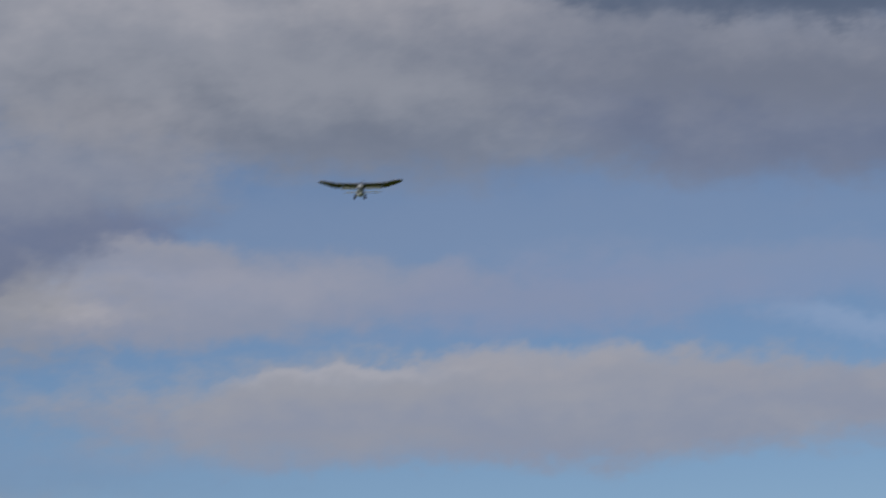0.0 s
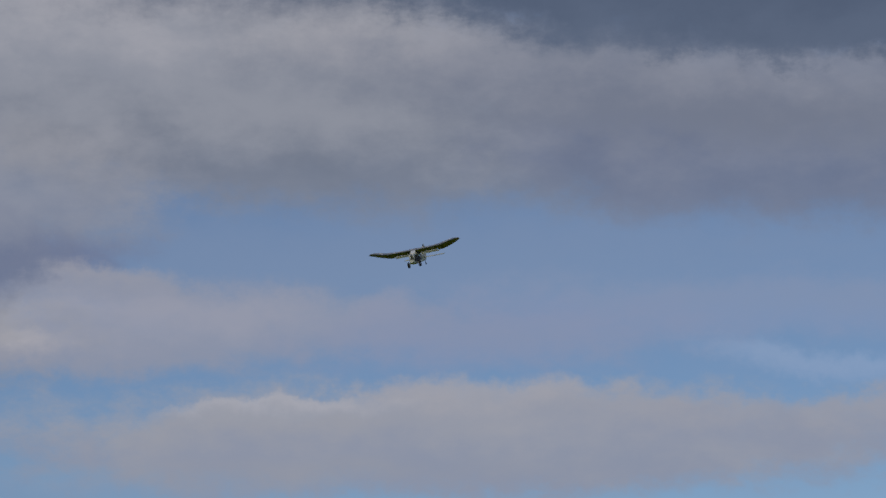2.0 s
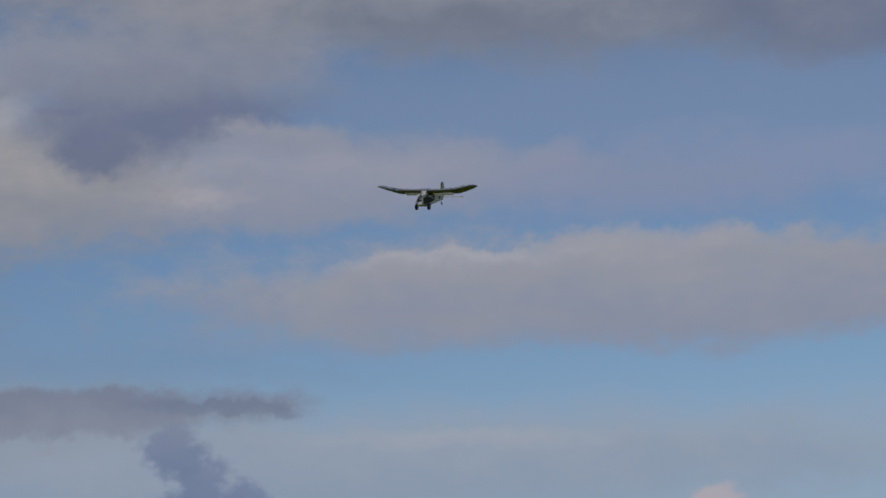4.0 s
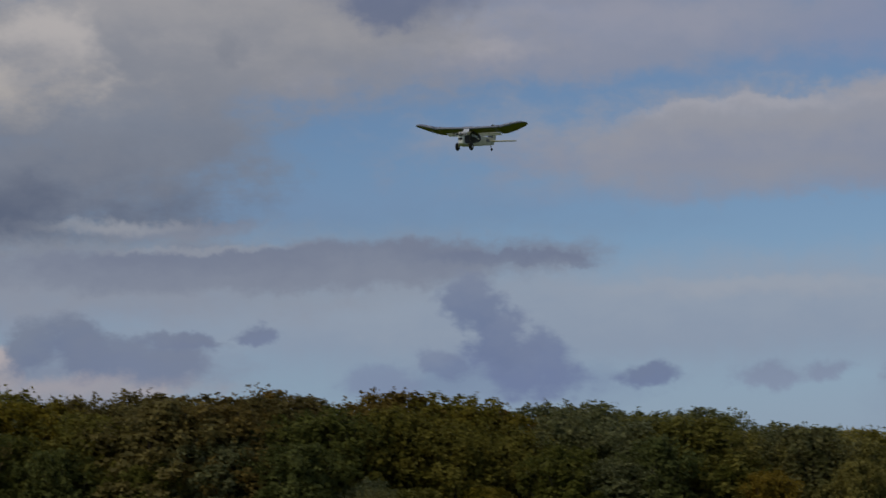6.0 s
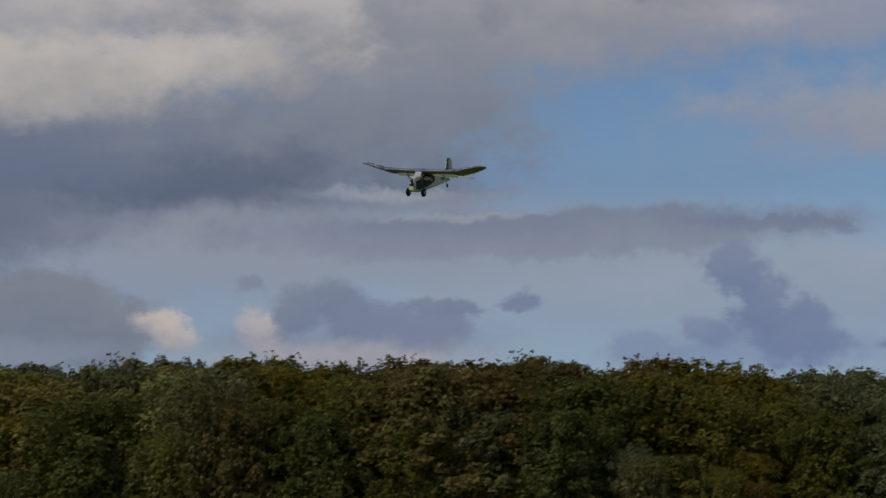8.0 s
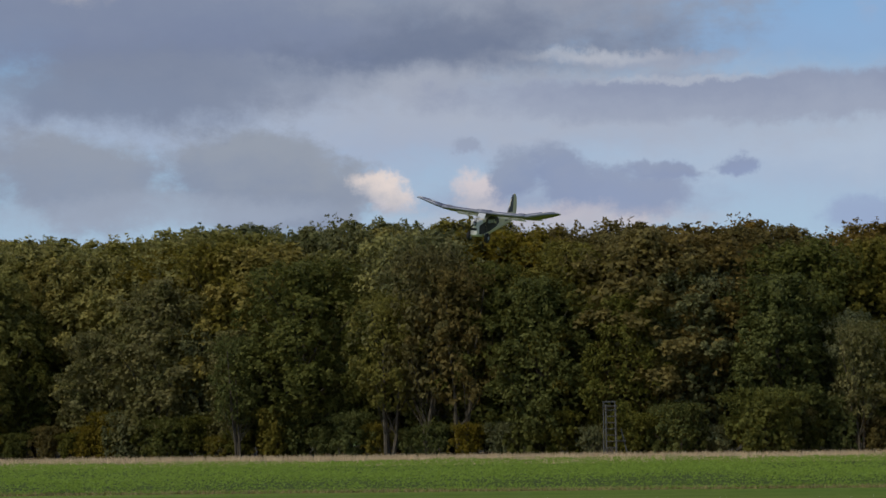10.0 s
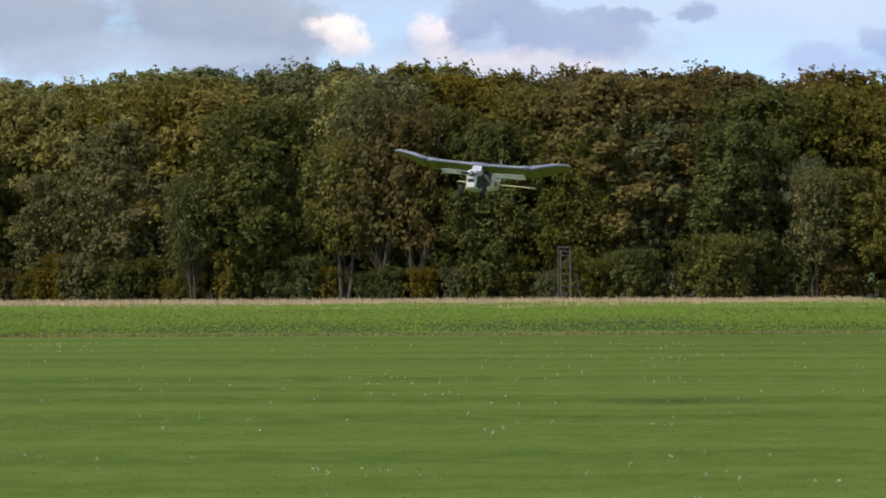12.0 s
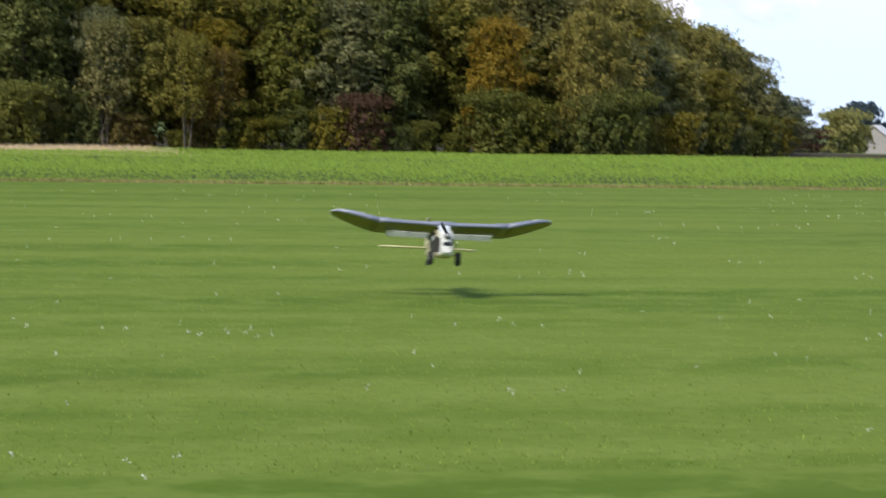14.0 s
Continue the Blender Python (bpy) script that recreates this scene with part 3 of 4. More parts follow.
def wood_front(x):
    """Distance of the wood's edge, which runs back on both ends."""
    if x < 3:
        return 120 + (3 - x) * 0.55
    if x < 34:
        return 119
    return 119 + (x - 34) * 0.9


def wood_top(x):
    """Height of the wood's skyline over the edge, falling off at its far end."""
    turn_at = math.degrees(math.atan2(x, wood_front(x)))
    rise_at = np.interp(turn_at, (-14, -9, -7, -5.2, -3.9, 2, 6.8, 9.5, 13.3, 15.5, 17.6, 19.6, 20.8),
                        (3.75, 3.85, 4.1, 3.95, 4.25, 4.15, 3.95, 3.75, 3.5, 3.25, 2.95, 2.1, 1.15))
    return 1.6 + math.hypot(x, wood_front(x)) * math.tan(radians(float(rise_at)))


def build_wood():
    r = random.Random(21)
    models = [make_tree(100 + k, 10.0, 2.3 + 0.3 * (k % 3), 0.05 + 0.04 * (k % 4)) for k in range(7)]
    thin = make_tree(140, 8.0, 1.9, 0.3, 60, 5200, 0.17, PALE_BARK, 3)
    for row, back in enumerate((0.0, 3.2, 6.4, 9.6)):
        x = -33.0 + row * 0.9
        while x < 50.2:
            front = wood_front(x)
            top = wood_top(x) * (0.80, 0.96, 1.015, 1.05)[row] * r.uniform(0.96, 1.05)
            if row == 0:
                top = wood_top(x) * r.uniform(0.55, 0.88)
            leaf = r.choices((OAK, GREY_OAK, OLIVE, PALE), (5, 5, 2, 1))[0]
            turn_at = math.degrees(math.atan2(x, front))
            # sunlit tops on the left: sunlight painted in by the paler leaves
            if row >= 1 and turn_at < -2.5:
                leaf = r.choice((PALE, PALE, PALE, OLIVE, GREY_OAK))
            elif row >= 1 and -1 < turn_at < 11 and r.random() < 0.4 + 0.3 * (row - 1):
                leaf = r.choice((ORANGE, OLIVE, RUSSET, OLIVE, ORANGE))
            elif row < 2 and (14.2 < turn_at < 15.2 or 16.2 < turn_at < 16.9):
                leaf = YELLOW if row == 1 or turn_at > 16 else OAK
            elif turn_at > 17.0:
                leaf = r.choice((GREY_OAK, PALE, OLIVE))
            s = max(0.3, top / 10.4)
            plant(r.choice(models), x + r.uniform(-0.6, 0.6), front + back + r.uniform(-1.3, 1.3), max(0.6, s) * r.uniform(0.9, 1.2) * (1.12, 1.2, 1.28, 1.3)[row], s,
                  r.uniform(0, 360), leaf, LABELS[leaf.name], "tree", "trees of the wood")
            x += r.uniform(2.3, 3.3) * (1.0 if x < 34 else 0.85)
    # trees that stand out by colour
    for x, s, leaf in ((-4.9, 0.78, RUSSET), (-3.6, 0.7, RUSSET), (-6.6, 0.62, OLIVE)):
        plant(thin, x, wood_front(x) - 2.4, 1.0, s * 1.5, r.uniform(0, 360), leaf, LABELS[leaf.name], "tree", "trees of the wood")
    for x, y, wide, tall in ((30.8, 116.6, 0.62, 0.60), (34.7, 116.4, 0.52, 0.64), (35.9, 117.4, 0.5, 0.60)):
        plant(models[3], x, y, wide, tall, r.uniform(0, 360), YELLOW, LABELS["yellow_leaves"], "tree", "trees of the wood")
    for x, y, s, leaf in ((17.0, 115.6, 0.62, OLIVE), (18.4, 116.2, 0.55, RUSSET), (13.5, 116.4, 0.7, GREY_OAK), (-14.0, 125.5, 0.7, OAK)):
        plant(thin, x, y, s * 0.9, s, r.uniform(0, 360), leaf, LABELS[leaf.name], "tree", "trees of the wood")
    clear_models((*models, thin))


build_wood()


def build_bushes():
    r = random.Random(5)
    models = [make_tree(200 + k, 2.4, 1.25, 0.02, 44, 3600, 0.14, name="bush") for k in range(3)]
    x = -36.0
    while x < 50:
        leaf = r.choices((OAK, GREY_OAK, OLIVE, RUSSET), (5, 2, 2, 1))[0]
        s = r.uniform(0.45, 0.95)
        word = {"oak_leaves": "dark green", "grey_green_leaves": "grey-green", "olive_leaves": "olive green", "russet_leaves": "brownish"}[leaf.name]
        plant(r.choice(models), x, wood_front(x) - r.uniform(1.6, 2.6), s, s * r.uniform(0.8, 1.1), r.uniform(0, 360), leaf,
              word + " bush along the foot of the wood", "bush", "bushes along the wood")
        x += r.uniform(0.8, 1.7)
    plant(models[0], 9.4, 114.6, 1.35, 1.15, 40, OAK, "large rounded dark green bush before the wood", "bush", "bushes along the wood")
    plant(models[1], 24.6, 116.2, 0.95, 1.05, 10, PURPLE, LABELS["purple_leaves"], "bush", "bushes along the wood")
    for x, y, s in ((30.2, 114.9, 1.15), (31.6, 115.0, 1.0), (34.9, 115.0, 1.1), (36.2, 115.6, 1.2)):
        plant(models[2], x, y, s, s, r.uniform(0, 360), OAK, "dark green bush along the foot of the wood", "bush", "bushes along the wood")
    # beyond the wood's end
    plant(models[1], 62.2, 160, 1.0, 0.62, 80, PURPLE, "reddish-brown hedge bush beyond the wood", "bush", "far bushes")
    plant(models[2], 66.6, 165, 1.3, 1.12, 30, PALE, "yellow-green bush beside the far barn", "bush", "far bushes")
    plant(models[0], 67.9, 166, 0.8, 0.75, 130, PALE, "yellow-green bush beside the far barn", "bush", "far bushes")
    clear_models(models)


build_bushes()


# ---- field plants ----
def scatter(n, x0, x1, y0, y1, r, near=1.0):
    """Random spots, denser towards y0 the larger near is."""
    return r.uniform(x0, x1, n), y0 + (y1 - y0) * r.random(n) ** near


def tufts(name, n, area, height, width, mat, label, category, seed, near=1.0, spread=0.5):
    """Single leaves standing in the ground, three corners each."""
    r = np.random.default_rng(seed)
    x, y = scatter(n, *area, r, near)
    z = land(x, y)
    h = height * (0.45 + 0.8 * r.random(n))
    a = r.random(n) * 6.283
    lean = r.normal(size=(n, 2)) * spread * h[:, None]
    w = width * (0.6 + 0.8 * r.random(n))
    foot = np.stack([x, y, z - 0.01], 1)
    side = np.stack([np.cos(a) * w / 2, np.sin(a) * w / 2, np.zeros(n)], 1)
    tip = foot + np.stack([lean[:, 0], lean[:, 1], h], 1)
    v = np.stack([foot - side, foot + side, tip], 1).reshape(-1, 3)
    f = np.arange(n * 3).reshape(n, 3)
    return tagged(mesh_object(name, v.tolist(), f.tolist(), mat), label, category, kind="stuff")


def build_crop():
    """Knee-high leafy green crop behind the mown field, in uneven drifts."""
    r = np.random.default_rng(31)
    n = 230000
    x, y = scatter(n, -34, 46, 64.0, 116, r, 1.7)
    keep = (y < 104 + 1.2 * np.sin(x * 0.4)) | (x > 14 + np.sin(y)) | (x < -17 - (y - 104) * 0.2)
    x, y = x[keep], y[keep]
    n = len(x)
    drift = np.array([noise.noise((px * 0.16, py * 0.12, 7)) for px, py in zip(x.tolist(), y.tolist())])
    wave = np.array([noise.noise((px * 0.7, py * 0.5, 0)) for px, py in zip(x.tolist(), y.tolist())])
    edge = 64.4 + 0.5 * np.sin(x * 0.7) + 0.35 * np.sin(x * 1.9 + 1)
    ramp = np.clip((y - edge) / 1.6, 0.12, 1) * np.clip(1.3 - (y - 64) / 60, 0.5, 1)
    z = (0.05 + 0.30 * r.random(n) ** 0.5 + 0.13 * wave + 0.14 * drift).clip(0.02) * ramp
    v, f = leaf_quads(np.stack([x, y, z], 1), unit(r.normal(size=(n, 3)) * 0.11 + np.array([-0.15, -0.30, 0.9])), 0.04 + 0.06 * r.random(n), r=r)
    tagged(mesh_object("crop", v, f, CROP), "knee-high leafy green field crop", "crop", kind="stuff")


build_crop()
tufts("dry_grass", 17000, (-28, 42, 63.4, 64.7), 0.085, 0.05, DRY_EDGE, "dry straw-coloured grass along the mowing edge", "dry grass", 41)
tufts("stubble", 36000, (-26, 15, 103.5, 117.5), 0.30, 0.05, STRAW, "pale straw stubble before the wood", "stubble", 42, 1.0, 0.2)
tufts("lawn_grass", 150000, (-9, 16, 12, 34), 0.022, 0.012, BLADES, "short mown green grass blades", "grass", 43, 1.3, 0.7)


def build_flowers():
    """White clover heads in loose groups."""
    r = np.random.default_rng(51)
    cx, cy = scatter(330, -14, 26, 12, 58, r, 1.1)
    pts = []
    for k in range(330):
        m = 1 + int(r.integers(0, 4) ** 1.2)
        pts.append(np.stack([cx[k] + r.normal(size=m) * 0.35, cy[k] + r.normal(size=m) * 0.35, np.full(m, 0.03)], 1))
    p = np.repeat(np.concatenate(pts), 7, axis=0)
    p = p + r.normal(size=p.shape) * 0.010
    v, f = leaf_quads(p, unit(r.normal(size=p.shape) + np.array([0, 0, 0.6])), 0.009 + 0.008 * r.random(len(p)), r=r)
    tagged(mesh_object("clover_flowers", v, f, PETAL), "scattered white clover flowers in the mown grass", "flowers", kind="stuff")


build_flowers()


# ---- high seat ladder at the wood's edge ----
def build_high_seat():
    root = tagged(new("high_seat"), "grey weathered wooden ladder stand against the wood", "high seat")
    root.matrix_basis = pose(2.95, 115.4, 0, -7, 0, 4)
    for s in (-1, 1):
        bm = bmesh.new()
        tube(bm, [(s * 0.21, 0, -0.05), (s * 0.205, 0, 1.1), (s * 0.20, 0, 2.3)], [0.034, 0.032, 0.030], 8)
        part("side_rail", bm, OLD_WOOD, root)
    for k in range(8):
        bm = bmesh.new()
        tube(bm, [(-0.25, -0.03, 0.20 + k * 0.265), (0.25, -0.03, 0.205 + k * 0.265)], [0.022, 0.022], 6)
        part("rung", bm, OLD_WOOD, root)
    bm = bmesh.new()
    box(bm, (0.62, 0.4, 0.04), (0, 0.3, 2.25), None, 0.008)
    part("seat_board", bm, OLD_WOOD, root)
    bm = bmesh.new()
    box(bm, (0.58, 0.03, 0.06), (0, 0.52, 2.48), None, 0.008)
    part("guard_rail", bm, OLD_WOOD, root)
    for s in (-1, 1):
        bm = bmesh.new()
        tube(bm, [(s * 0.26, 0.75, -0.12), (s * 0.24, 0.55, 2.5)], [0.032, 0.028], 7)
        part("post", bm, OLD_WOOD, root)
    bm = bmesh.new()
    tube(bm, [(0.2, 0, 0.75), (0.62, 0.25, 0.78)], [0.025, 0.025], 6)
    tube(bm, [(0.75, 0.3, 0.0), (0.45, 0.3, 1.3)], [0.03, 0.028], 6)
    part("brace", bm, OLD_WOOD, root)


build_high_seat()


# ---- far end: barn and distant woods ----
def build_far():
    roof = painted_material("pale_roof_sheet", (0.62, 0.58, 0.54), 0.5, 0.1)
    wall = painted_material("grey_barn_boards", (0.30, 0.28, 0.26), 0.8, 0.15)
    root = tagged(new("barn"), "small distant barn with a pale sheet roof", "barn")
    x, y = 74.3, 178.0
    root.matrix_basis = pose(x, y, float(land(x, y)), 0, 0, -28) @ Matrix.Diagonal((0.85, 0.85, 0.85, 1))
    bm = bmesh.new()
    loft(bm, [[(-1.6, yy, -0.2), (1.6, yy, -0.2), (1.6, yy, 1.1), (0, yy, 2.3), (-1.6, yy, 1.1)] for yy in (-3.5, 3.5)])
    part("wall", bm, wall, root)
    for s in (-1, 1):
        bm = bmesh.new()
        loft(bm, [[(s * 1.85, yy, 0.98), (0, yy, 2.36), (0, yy, 2.42), (s * 1.85, yy, 1.04)] for yy in (-3.7, 3.7)])
        part("roof", bm, roof, root)
    r = random.Random(9)
    models = [make_tree(300 + k, 9.0, 3.0, 0.05, 60, 3200, 0.5) for k in range(2)]
    for k in range(34):
        x = 118 + k * 2.9 + r.uniform(-1, 1)
        y = 345 + r.uniform(-12, 12) - k * 1.0
        s = r.uniform(0.90, 1.06) * (0.80 if abs(x - 146) < 3 else 1.0)
        # HAZY carries the haze of the distance in its colour
        plant(r.choice(models), x, y, s, s, r.uniform(0, 360), HAZY, "distant woodland tree with blue haze put into its leaf colour", "tree", "distant woods")
    clear_models(models)


build_far()

# ---- the model aeroplane ----
WHITE_FILM = painted_material("white_film", (0.66, 0.65, 0.60), 0.34, 0.06)
CREAM_FILM = painted_material("cream_film", (0.52, 0.47, 0.27), 0.40, 0.08)
GREY_FILM = painted_material("blue_grey_film", (0.20, 0.215, 0.28), 0.36, 0.08)
OLIVE_FILM = film_material("olive_yellow_film", (0.175, 0.170, 0.016), 0.25)
FLAP_FILM = film_material("white_flap_film", (0.82, 0.82, 0.76), 0.5)
WING_TOP = wing_top_material("scalloped_wing_film", (0.19, 0.205, 0.27), (0.72, 0.71, 0.67))
BROWN_FILM = painted_material("dark_brown_film", (0.026, 0.019, 0.016), 0.7, 0.15)
BLACK_PAINT = painted_material("black_paint", (0.012, 0.012, 0.014), 0.35, 0.2)
RUBBER = painted_material("black_rubber", (0.014, 0.014, 0.014), 0.8, 0.2)
METAL = painted_material("grey_metal", (0.30, 0.30, 0.31), 0.35, 0.1)
# opaque pale panes; on cabin windows the colour stands for sky showing through
WINDOW = painted_material("pale_panes", (0.50, 0.52, 0.54), 0.15, 0.04)

AEROFOIL = [(1.0, 0.0), (0.85, 0.045), (0.62, 0.105), (0.40, 0.150), (0.22, 0.152), (0.10, 0.122), (0.03, 0.078), (0.0, 0.020),
            (0.02, -0.020), (0.08, -0.034), (0.22, -0.034), (0.45, -0.022), (0.72, -0.010)]


def wing_ring(x, z, lead, trail, thick=1.0):
    c = lead - trail
    rig = math.tan(radians(14.0))  # the wing sits nose-up on the fuselage
    return [(x, lead - u * c, z + w * c * thick + (lead - u * c - 0.05) * rig) for u, w in AEROFOIL]


def wing_skin(stations, parent, name):
    """A covered wing panel: blue-grey nose, white and grey upper side, olive under side."""
    bm = bmesh.new()
    rings = [[bm.verts.new(p) for p in wing_ring(*s)] for s in stations]
    n = len(AEROFOIL)
    for k, (a, b) in enumerate(zip(rings, rings[1:])):
        for s in range(n):
            f = bm.faces.new((a[s], a[(s + 1) % n], b[(s + 1) % n], b[s]))
            f.smooth = True
            if 6 <= s <= 8:
                f.material_index = 1
            elif s < 6:
                f.material_index = 0
            else:
                f.material_index = 2
    bm.faces.new(rings[0][::-1]).material_index = 2
    bm.faces.new(rings[-1]).material_index = 2
    return part(name, bm, (WING_TOP, GREY_FILM, OLIVE_FILM), parent)


def rounded(half_w, top, bottom, y, soft=0.3):
    """A ring across the fuselage: a box with rounded corners."""
    out = []
    mid, half_h = (top + bottom) / 2, (top - bottom) / 2
    c = soft * min(half_w, half_h)
    for sx, sz, a0 in ((1, 1, 0), (-1, 1, 90), (-1, -1, 180), (1, -1, 270)):
        for k in range(4):
            a = radians(a0 + 30 * k)
            out.append((sx * (half_w - c) + c * math.cos(a), y, mid + sz * (half_h - c) + c * math.sin(a)))
    return out


def disc(bm, radius, depth, at, sides=24, bevel=0.0):
    """A wheel or drum with its axle across the aeroplane."""
    m = Matrix.Translation(at) @ Matrix.Rotation(radians(90), 4, "Y")
    made = bmesh.ops.create_cone(bm, cap_ends=True, segments=sides, radius1=radius, radius2=radius, depth=depth, matrix=m)["verts"]
    if bevel:
        rim = [e for e in {e for v in made for e in v.link_edges} if len(e.link_faces) == 2 and any(len(f.verts) > 4 for f in e.link_faces)]
        bmesh.ops.bevel(bm, geom=rim, offset=bevel, segments=3, affect="EDGES")


def build_aeroplane():
    root = tagged(new("model_aeroplane"), "white, blue-grey and olive high-wing model aeroplane in flight", "model aeroplane")
    # wing: flat middle, tips raised behind a kink, rounded ends
    half = [(0.58, -0.215), (0.482, -0.215), (0.480, -0.128), (0.34, -0.128), (0.22, -0.128), (0.092, -0.128), (0.090, -0.215)]
    mid = [(x, -0.045 + abs(x) * 0.02, 0.125, rear) for x, rear in [(-x, rear) for x, rear in half] + half[::-1]]
    wing_skin(mid, root, "wing")
    for s in (-1, 1):
        tip = [(0.58, -0.033, 0.125, -0.215), (0.68, -0.010, 0.120, -0.212), (0.78, 0.018, 0.106, -0.200), (0.87, 0.042, 0.080, -0.175),
               (0.94, 0.060, 0.042, -0.138), (0.98, 0.068, 0.005, -0.105), (1.0, 0.072, -0.035, -0.080)]
        wing_skin([(s * x, z, a, b) for x, z, a, b in (tip if s > 0 else tip)], root, "wing_tip")
        bm = bmesh.new()
        fold = Matrix.Rotation(radians(21), 4, "X")
        box(bm, (0.38, 0.108, 0.010), (s * 0.286, -0.182, -0.105), fold, 0.004)
        part("flap", bm, FLAP_FILM, root, "white landing flap in the wing's rear edge")
        bm = bmesh.new()
        box(bm, (0.012, 0.05, 0.008), (s * 0.285, -0.125, -0.094), None, 0.002)
        part("flap_horn", bm, BLACK_PAINT, root)
    # fuselage
    bm = bmesh.new()
    stations = [(0.36, 0.058, -0.110, -0.290, 0.55), (0.345, 0.068, -0.102, -0.312, 0.45), (0.25, 0.080, -0.096, -0.326, 0.35), (0.16, 0.090, -0.090, -0.326, 0.3),
                (0.02, 0.092, -0.060, -0.318, 0.3), (-0.20, 0.088, -0.098, -0.292, 0.3), (-0.34, 0.074, -0.108, -0.284, 0.35), (-0.60, 0.054, -0.112, -0.262, 0.4),
                (-0.85, 0.030, -0.112, -0.240, 0.5), (-0.96, 0.016, -0.118, -0.228, 0.6)]
    loft(bm, [rounded(w, a, b, y, c) for y, w, a, b, c in stations])
    part("fuselage", bm, CREAM_FILM, root, smooth=False)
    # dark cabin sides, windows and windscreen
    for s in (-1, 1):
        bm = bmesh.new()
        lo = [(s * 0.0900, 0.165, -0.275), (s * 0.0935, 0.02, -0.265), (s * 0.0895, -0.20, -0.228), (s * 0.0810, -0.30, -0.190)]
        hi = [(s * 0.0900, 0.155, -0.100), (s * 0.0935, 0.02, -0.066), (s * 0.0895, -0.20, -0.106), (s * 0.0810, -0.29, -0.122)]
        ring = [bm.verts.new(p) for p in lo + hi[::-1]]
        bm.faces.new(ring)
        made = bmesh.ops.extrude_face_region(bm, geom=bm.faces[:])["geom"]
        bmesh.ops.translate(bm, vec=(s * 0.004, 0, 0), verts=[v for v in made if isinstance(v, bmesh.types.BMVert)])
        cabin = part("cabin_side", bm, BROWN_FILM, root, "dark brown cabin side")
        # sky seen through the cabin is painted on as pale panes
        for k in range(4):
            bm = bmesh.new()
            y = 0.075 - k * 0.062
            box(bm, (0.006, 0.038, 0.044), (s * (0.0975 - k * 0.0010), y, -0.136 - k * 0.004), None, 0.002)
            part("window", bm, WINDOW, cabin, "cabin window, the sky behind it put in as pale colour")
        bm = bmesh.new()
        loft(bm, [[(s * 0.0800, 0.34, -0.275), (s * 0.0930, 0.17, -0.290), (s * 0.0930, 0.17, -0.130), (s * 0.0800, 0.34, -0.160)],
                  [(s * 0.060, 0.34, -0.275), (s * 0.060, 0.17, -0.290), (s * 0.060, 0.17, -0.130), (s * 0.060, 0.34, -0.160)]])
        part("cowl_flash", bm, BROWN_FILM, root, "dark flash along the cowl")
        # unreadable registration
        for k in range(4):
            bm = bmesh.new()
            box(bm, (0.006, 0.030, 0.052), (s * (0.0555 - k * 0.0045), -0.585 - k * 0.043, -0.178), None, 0.002)
            part("marking", bm, BLACK_PAINT, root, "dark registration bar")
    bm = bmesh.new()
    loft(bm, [[(-0.070, 0.185, -0.100), (0.070, 0.185, -0.100), (0.070, 0.195, -0.096), (-0.070, 0.195, -0.096)],
              [(-0.062, 0.118, -0.034), (0.062, 0.118, -0.034), (0.062, 0.130, -0.032), (-0.062, 0.130, -0.032)]])
    part("windscreen", bm, WINDOW, root, "pale sloping windscreen")
    # nose: cowl, air intakes, engine, propeller
    bm = bmesh.new()
    loft(bm, [rounded(w, a, b, y, c) for y, w, a, b, c in ((0.255, 0.084, -0.092, -0.322, 0.4), (0.355, 0.071, -0.096, -0.306, 0.5), (0.382, 0.056, -0.110, -0.286, 0.6))])
    part("cowl", bm, WHITE_FILM, root, "white rounded engine cowl")
    bm = bmesh.new()
    tube(bm, [(0.0, 0.370, -0.140), (0.0, 0.386, -0.140)], [0.032, 0.030], 16)
    part("engine", bm, BLACK_PAINT, root, "black engine front")
    bm = bmesh.new()
    box(bm, (0.075, 0.012, 0.034), (0.0, 0.381, -0.212), None, 0.004)
    part("air_intake", bm, BLACK_PAINT, root, "black air intake")
    propeller = new("propeller")
    propeller.parent = root
    bm = bmesh.new()
    for s in (-1, 1):
        loft(bm, [[(s * r * 1.0, -w * math.sin(a) - 0.003, -w * math.cos(a)), (s * r, -w * math.sin(a) + 0.003, -w * math.cos(a)),
                   (s * r, w * math.sin(a) + 0.003, w * math.cos(a)), (s * r, w * math.sin(a) - 0.003, w * math.cos(a))]
                  for r, w, a in ((0.008, 0.008, 0.9 * s), (0.05, 0.015, 0.6 * s), (0.10, 0.014, 0.4 * s), (0.130, 0.007, 0.3 * s))])
    part("blades", bm, BLACK_PAINT, propeller, "black two-bladed propeller")
    bm = bmesh.new()
    tube(bm, [(0, -0.018, 0), (0, 0.006, 0), (0, 0.024, 0), (0, 0.034, 0)], [0.022, 0.021, 0.014, 0.004], 14)
    part("spinner", bm, METAL, propeller, "small metal spinner")
    # undercarriage
    for s in (-1, 1):
        bm = bmesh.new()
        loft(bm, [[(s * 0.074, 0.245, -0.285), (s * 0.074, 0.165, -0.285), (s * 0.082, 0.165, -0.280), (s * 0.082, 0.245, -0.280)],
                  [(s * 0.098, 0.240, -0.330), (s * 0.098, 0.205, -0.330), (s * 0.104, 0.205, -0.330), (s * 0.104, 0.240, -0.330)]])
        part("leg", bm, CREAM_FILM, root, "cream undercarriage leg")
        wheel = new("wheel")
        wheel.parent = root
        bm = bmesh.new()
        disc(bm, 0.064, 0.042, (s * 0.122, 0.222, -0.330), 26, 0.011)
        part("tyre", bm, RUBBER, wheel)
        bm = bmesh.new()
        disc(bm, 0.026, 0.047, (s * 0.122, 0.222, -0.330), 18, 0.003)
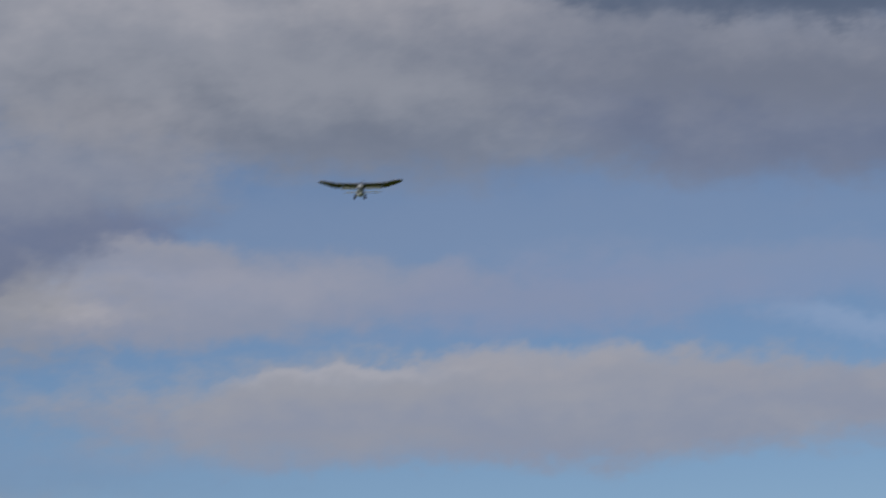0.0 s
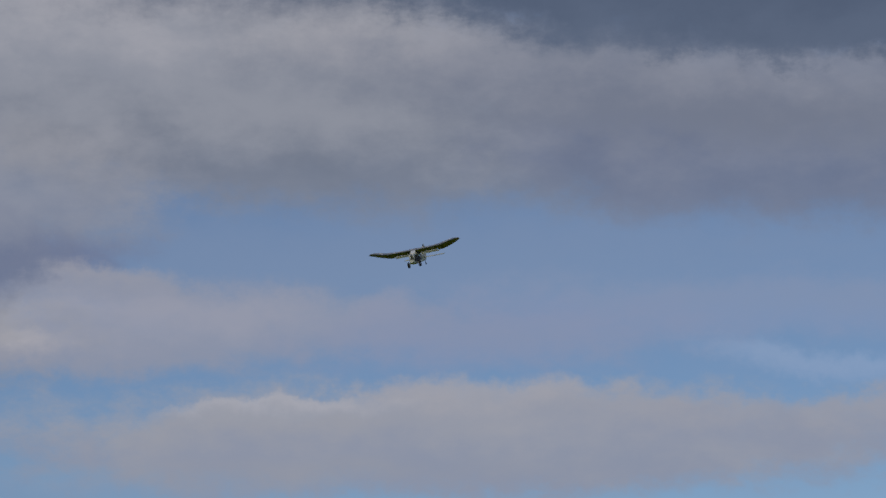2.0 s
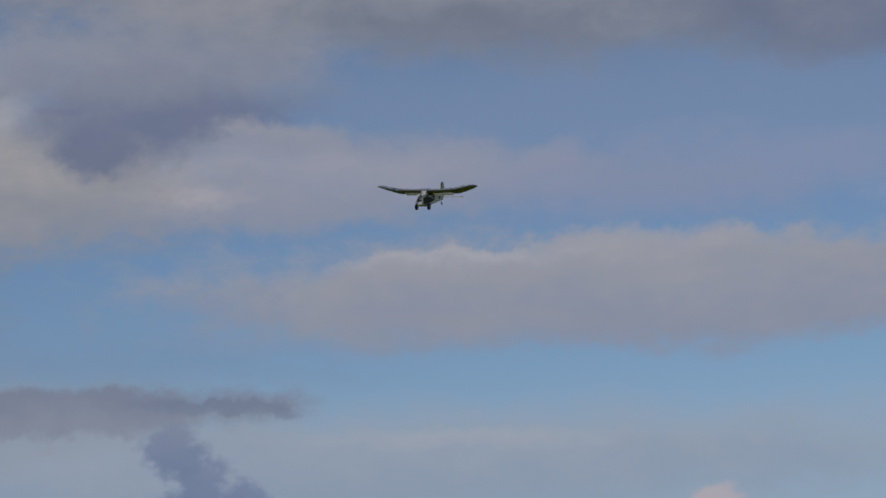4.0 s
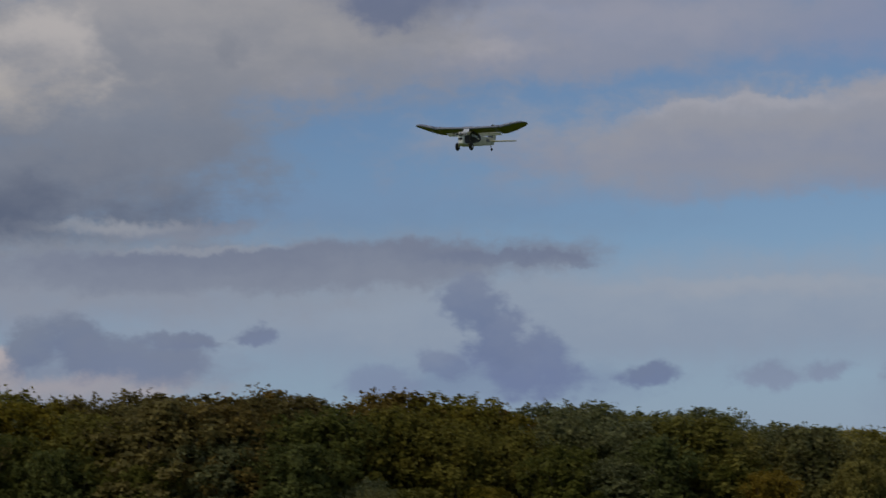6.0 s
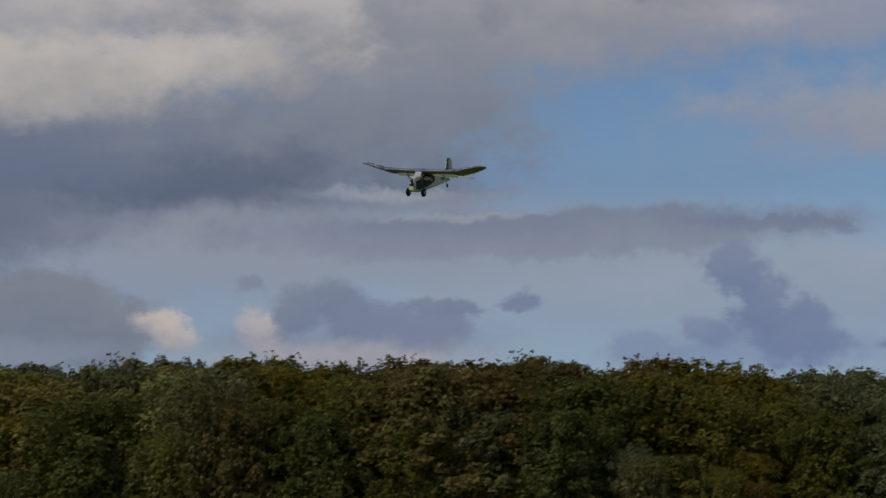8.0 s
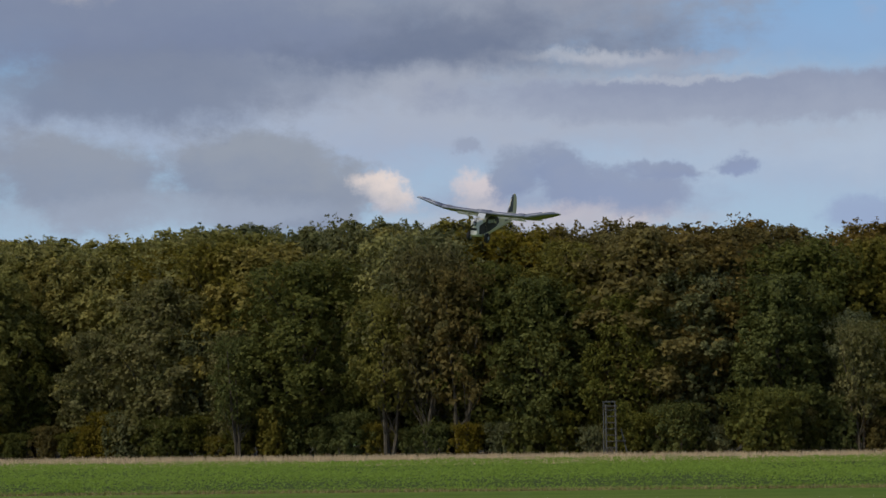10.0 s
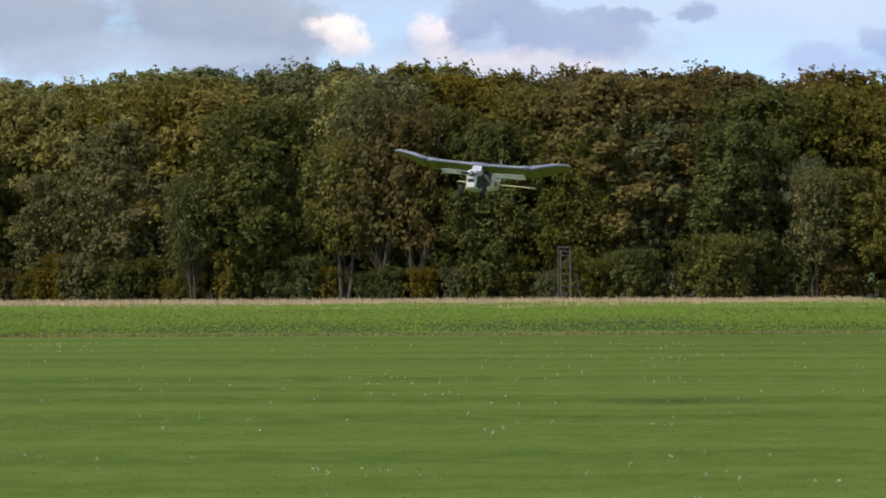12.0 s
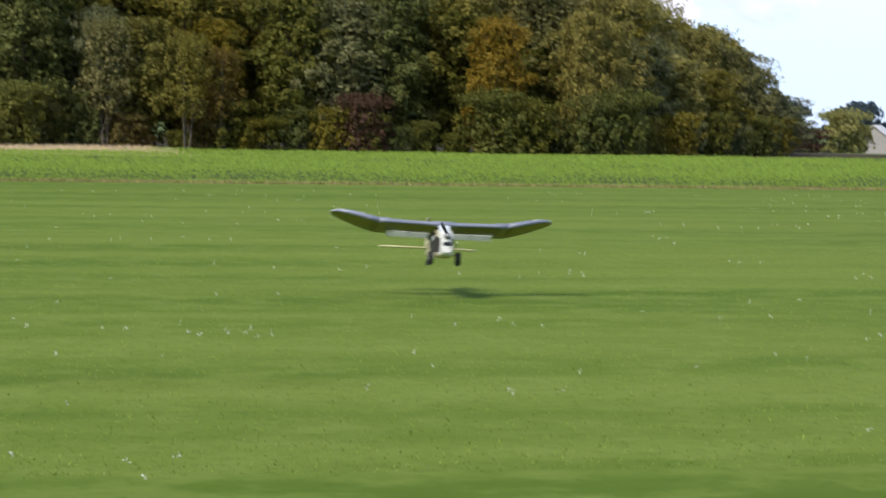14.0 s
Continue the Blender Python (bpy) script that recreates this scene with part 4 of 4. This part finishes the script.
        part("hub", bm, METAL, wheel, "grey metal wheel hub")
    bm = bmesh.new()
    tube(bm, [(0, -0.84, -0.222), (0, -0.885, -0.300)], [0.006, 0.005], 6)
    part("tail_leg", bm, BLACK_PAINT, root)
    bm = bmesh.new()
    disc(bm, 0.026, 0.016, (0, -0.895, -0.308), 16, 0.004)
    part("tail_wheel", bm, RUBBER, root)
    # tail
    for s in (-1, 1):
        bm = bmesh.new()
        outline = [(0.02, -0.76), (0.30, -0.775), (0.41, -0.80), (0.45, -0.845), (0.455, -0.885), (0.02, -0.885)]
        loft(bm, [[(s * x, y, -0.170) for x, y in outline], [(s * x, y, -0.181) for x, y in outline]])
        part("tailplane", bm, CREAM_FILM, root)
        bm = bmesh.new()
        outline = [(0.03, -0.890), (0.45, -0.890), (0.43, -0.945), (0.36, -0.965), (0.05, -0.960)]
        loft(bm, [[(s * x, y, -0.171) for x, y in outline], [(s * x, y, -0.180) for x, y in outline]])
        part("elevator", bm, WHITE_FILM, root)
    bm = bmesh.new()
    outline = [(-0.74, -0.125), (-0.80, -0.05), (-0.86, 0.06), (-0.905, 0.105), (-0.925, 0.112), (-0.925, -0.135)]
    loft(bm, [[(-0.007, y, z) for y, z in outline], [(0.007, y, z) for y, z in outline]])
    part("fin", bm, BLACK_PAINT, root, "black fin")
    bm = bmesh.new()
    outline = [(-0.929, -0.190), (-0.929, 0.113), (-0.975, 0.117), (-1.02, 0.085), (-1.055, 0.0), (-1.06, -0.11), (-1.01, -0.19)]
    loft(bm, [[(-0.006, y, z) for y, z in outline], [(0.006, y, z) for y, z in outline]])
    part("rudder", bm, CREAM_FILM, root, "cream rudder")
    # the fuselage is slim
    for ob in root.children_recursive:
        if ob.type == "MESH" and ob.name.split(".")[0] in ("fuselage", "cabin_side", "window", "cowl_flash", "marking", "windscreen", "cowl"):
            ob.data.transform(Matrix.Diagonal((0.78, 1, 1, 1)))
    return root, propeller


aeroplane, propeller = build_aeroplane()


def build_insect():
    """A small dark insect that crosses high up, near the camera."""
    root = tagged(new("insect"), "small dark insect flying across the sky", "insect")
    bm = bmesh.new()
    tube(bm, [(-0.007, 0, 0), (-0.003, 0, 0.0005), (0.002, 0, 0.001), (0.006, 0, 0)], [0.0008, 0.0021, 0.0024, 0.0012], 8)
    part("body", bm, BLACK_PAINT, root)
    for s in (-1, 1):
        bm = bmesh.new()
        outline = [(0.002, 0.001), (0.003, 0.007), (-0.001, 0.011), (-0.004, 0.008), (-0.002, 0.001)]
        loft(bm, [[(x, s * y, 0.0022 + y * 0.35) for x, y in outline], [(x, s * y, 0.0019 + y * 0.35) for x, y in outline]])
        part("wing", bm, GREY_FILM, root)
    return root


insect = build_insect()

# seconds, place of the wing's middle, compass heading of the nose, climb, bank
FLIGHT_ROWS = [
    (0, 16.41, 60.43, 16.93, 198.8, -10.6, -1.5),
    (0.5, 17.57, 59.18, 16.42, 199.7, -12.8, 3.5),
    (1, 17.66, 56.57, 15.63, 202.2, -12.0, 4.9),
    (1.5, 17.52, 54.90, 15.12, 206.9, -12.0, 9.1),
    (2, 17.12, 54.02, 14.66, 210.9, -12.3, 6.7),
    (4.5, 11.08, 48.11, 10.74, 213.9, -11.3, -6.1),
    (5, 9.67, 46.47, 9.74, 213.8, -9.3, -5.9),
    (5.5, 8.13, 44.81, 9.14, 212.1, -5.0, -4.9),
    (6, 6.80, 43.94, 9.05, 212.7, -4.0, -3.9),
    (6.5, 5.42, 42.98, 8.96, 212.8, -5.8, -4.2),
    (7, 4.17, 42.27, 8.60, 211.3, -7.3, -2.5),
    (7.5, 2.76, 41.09, 7.99, 209.5, -8.6, -4.5),
    (8, 1.53, 39.95, 7.30, 207.5, -10.3, -6.3),
    (8.5, 0.32, 39.40, 6.51, 204.8, -10.6, -7.7),
    (9, -0.62, 38.00, 5.59, 203.3, -10.6, -10.0),
    (11.5, -0.68, 31.50, 3.18, 195.9, -1.3, -5.7),
    (12, -0.16, 30.09, 2.73, 192.6, 2.3, -5.9),
    (12.5, 0.67, 28.61, 2.38, 191.5, 3.9, -17.7),
    (13, 1.91, 27.00, 1.92, 191.2, 2.6, -19.0),
    (13.5, 3.77, 25.48, 1.20, 189.8, 3.6, -11.3),
    (14, 5.77, 23.73, 0.67, 185.5, 6.2, -2.4),
]


def motions():
    walk(aeroplane, [(t, pose(x, y, z, 0, 0, -heading) @ pose(0, 0, 0, climb) @ pose(0, 0, 0, 0, bank))
                     for t, x, y, z, heading, climb, bank in FLIGHT_ROWS])
    walk(insect, [(t, pose(2.86 - 4.226 * (t - 4.5), 7.5, 3.157 + 0.018 * (t - 4.5), 0, 0, 180)) for t in (0.0, 2.0, 4.5, 5.0, 8.0, 14.0)])
    walk(propeller, [(k / FPS, pose(0, 0.405, -0.140, 0, 77.0 * k % 360, 0)) for k in range(14 * FPS + 1)])


motions()
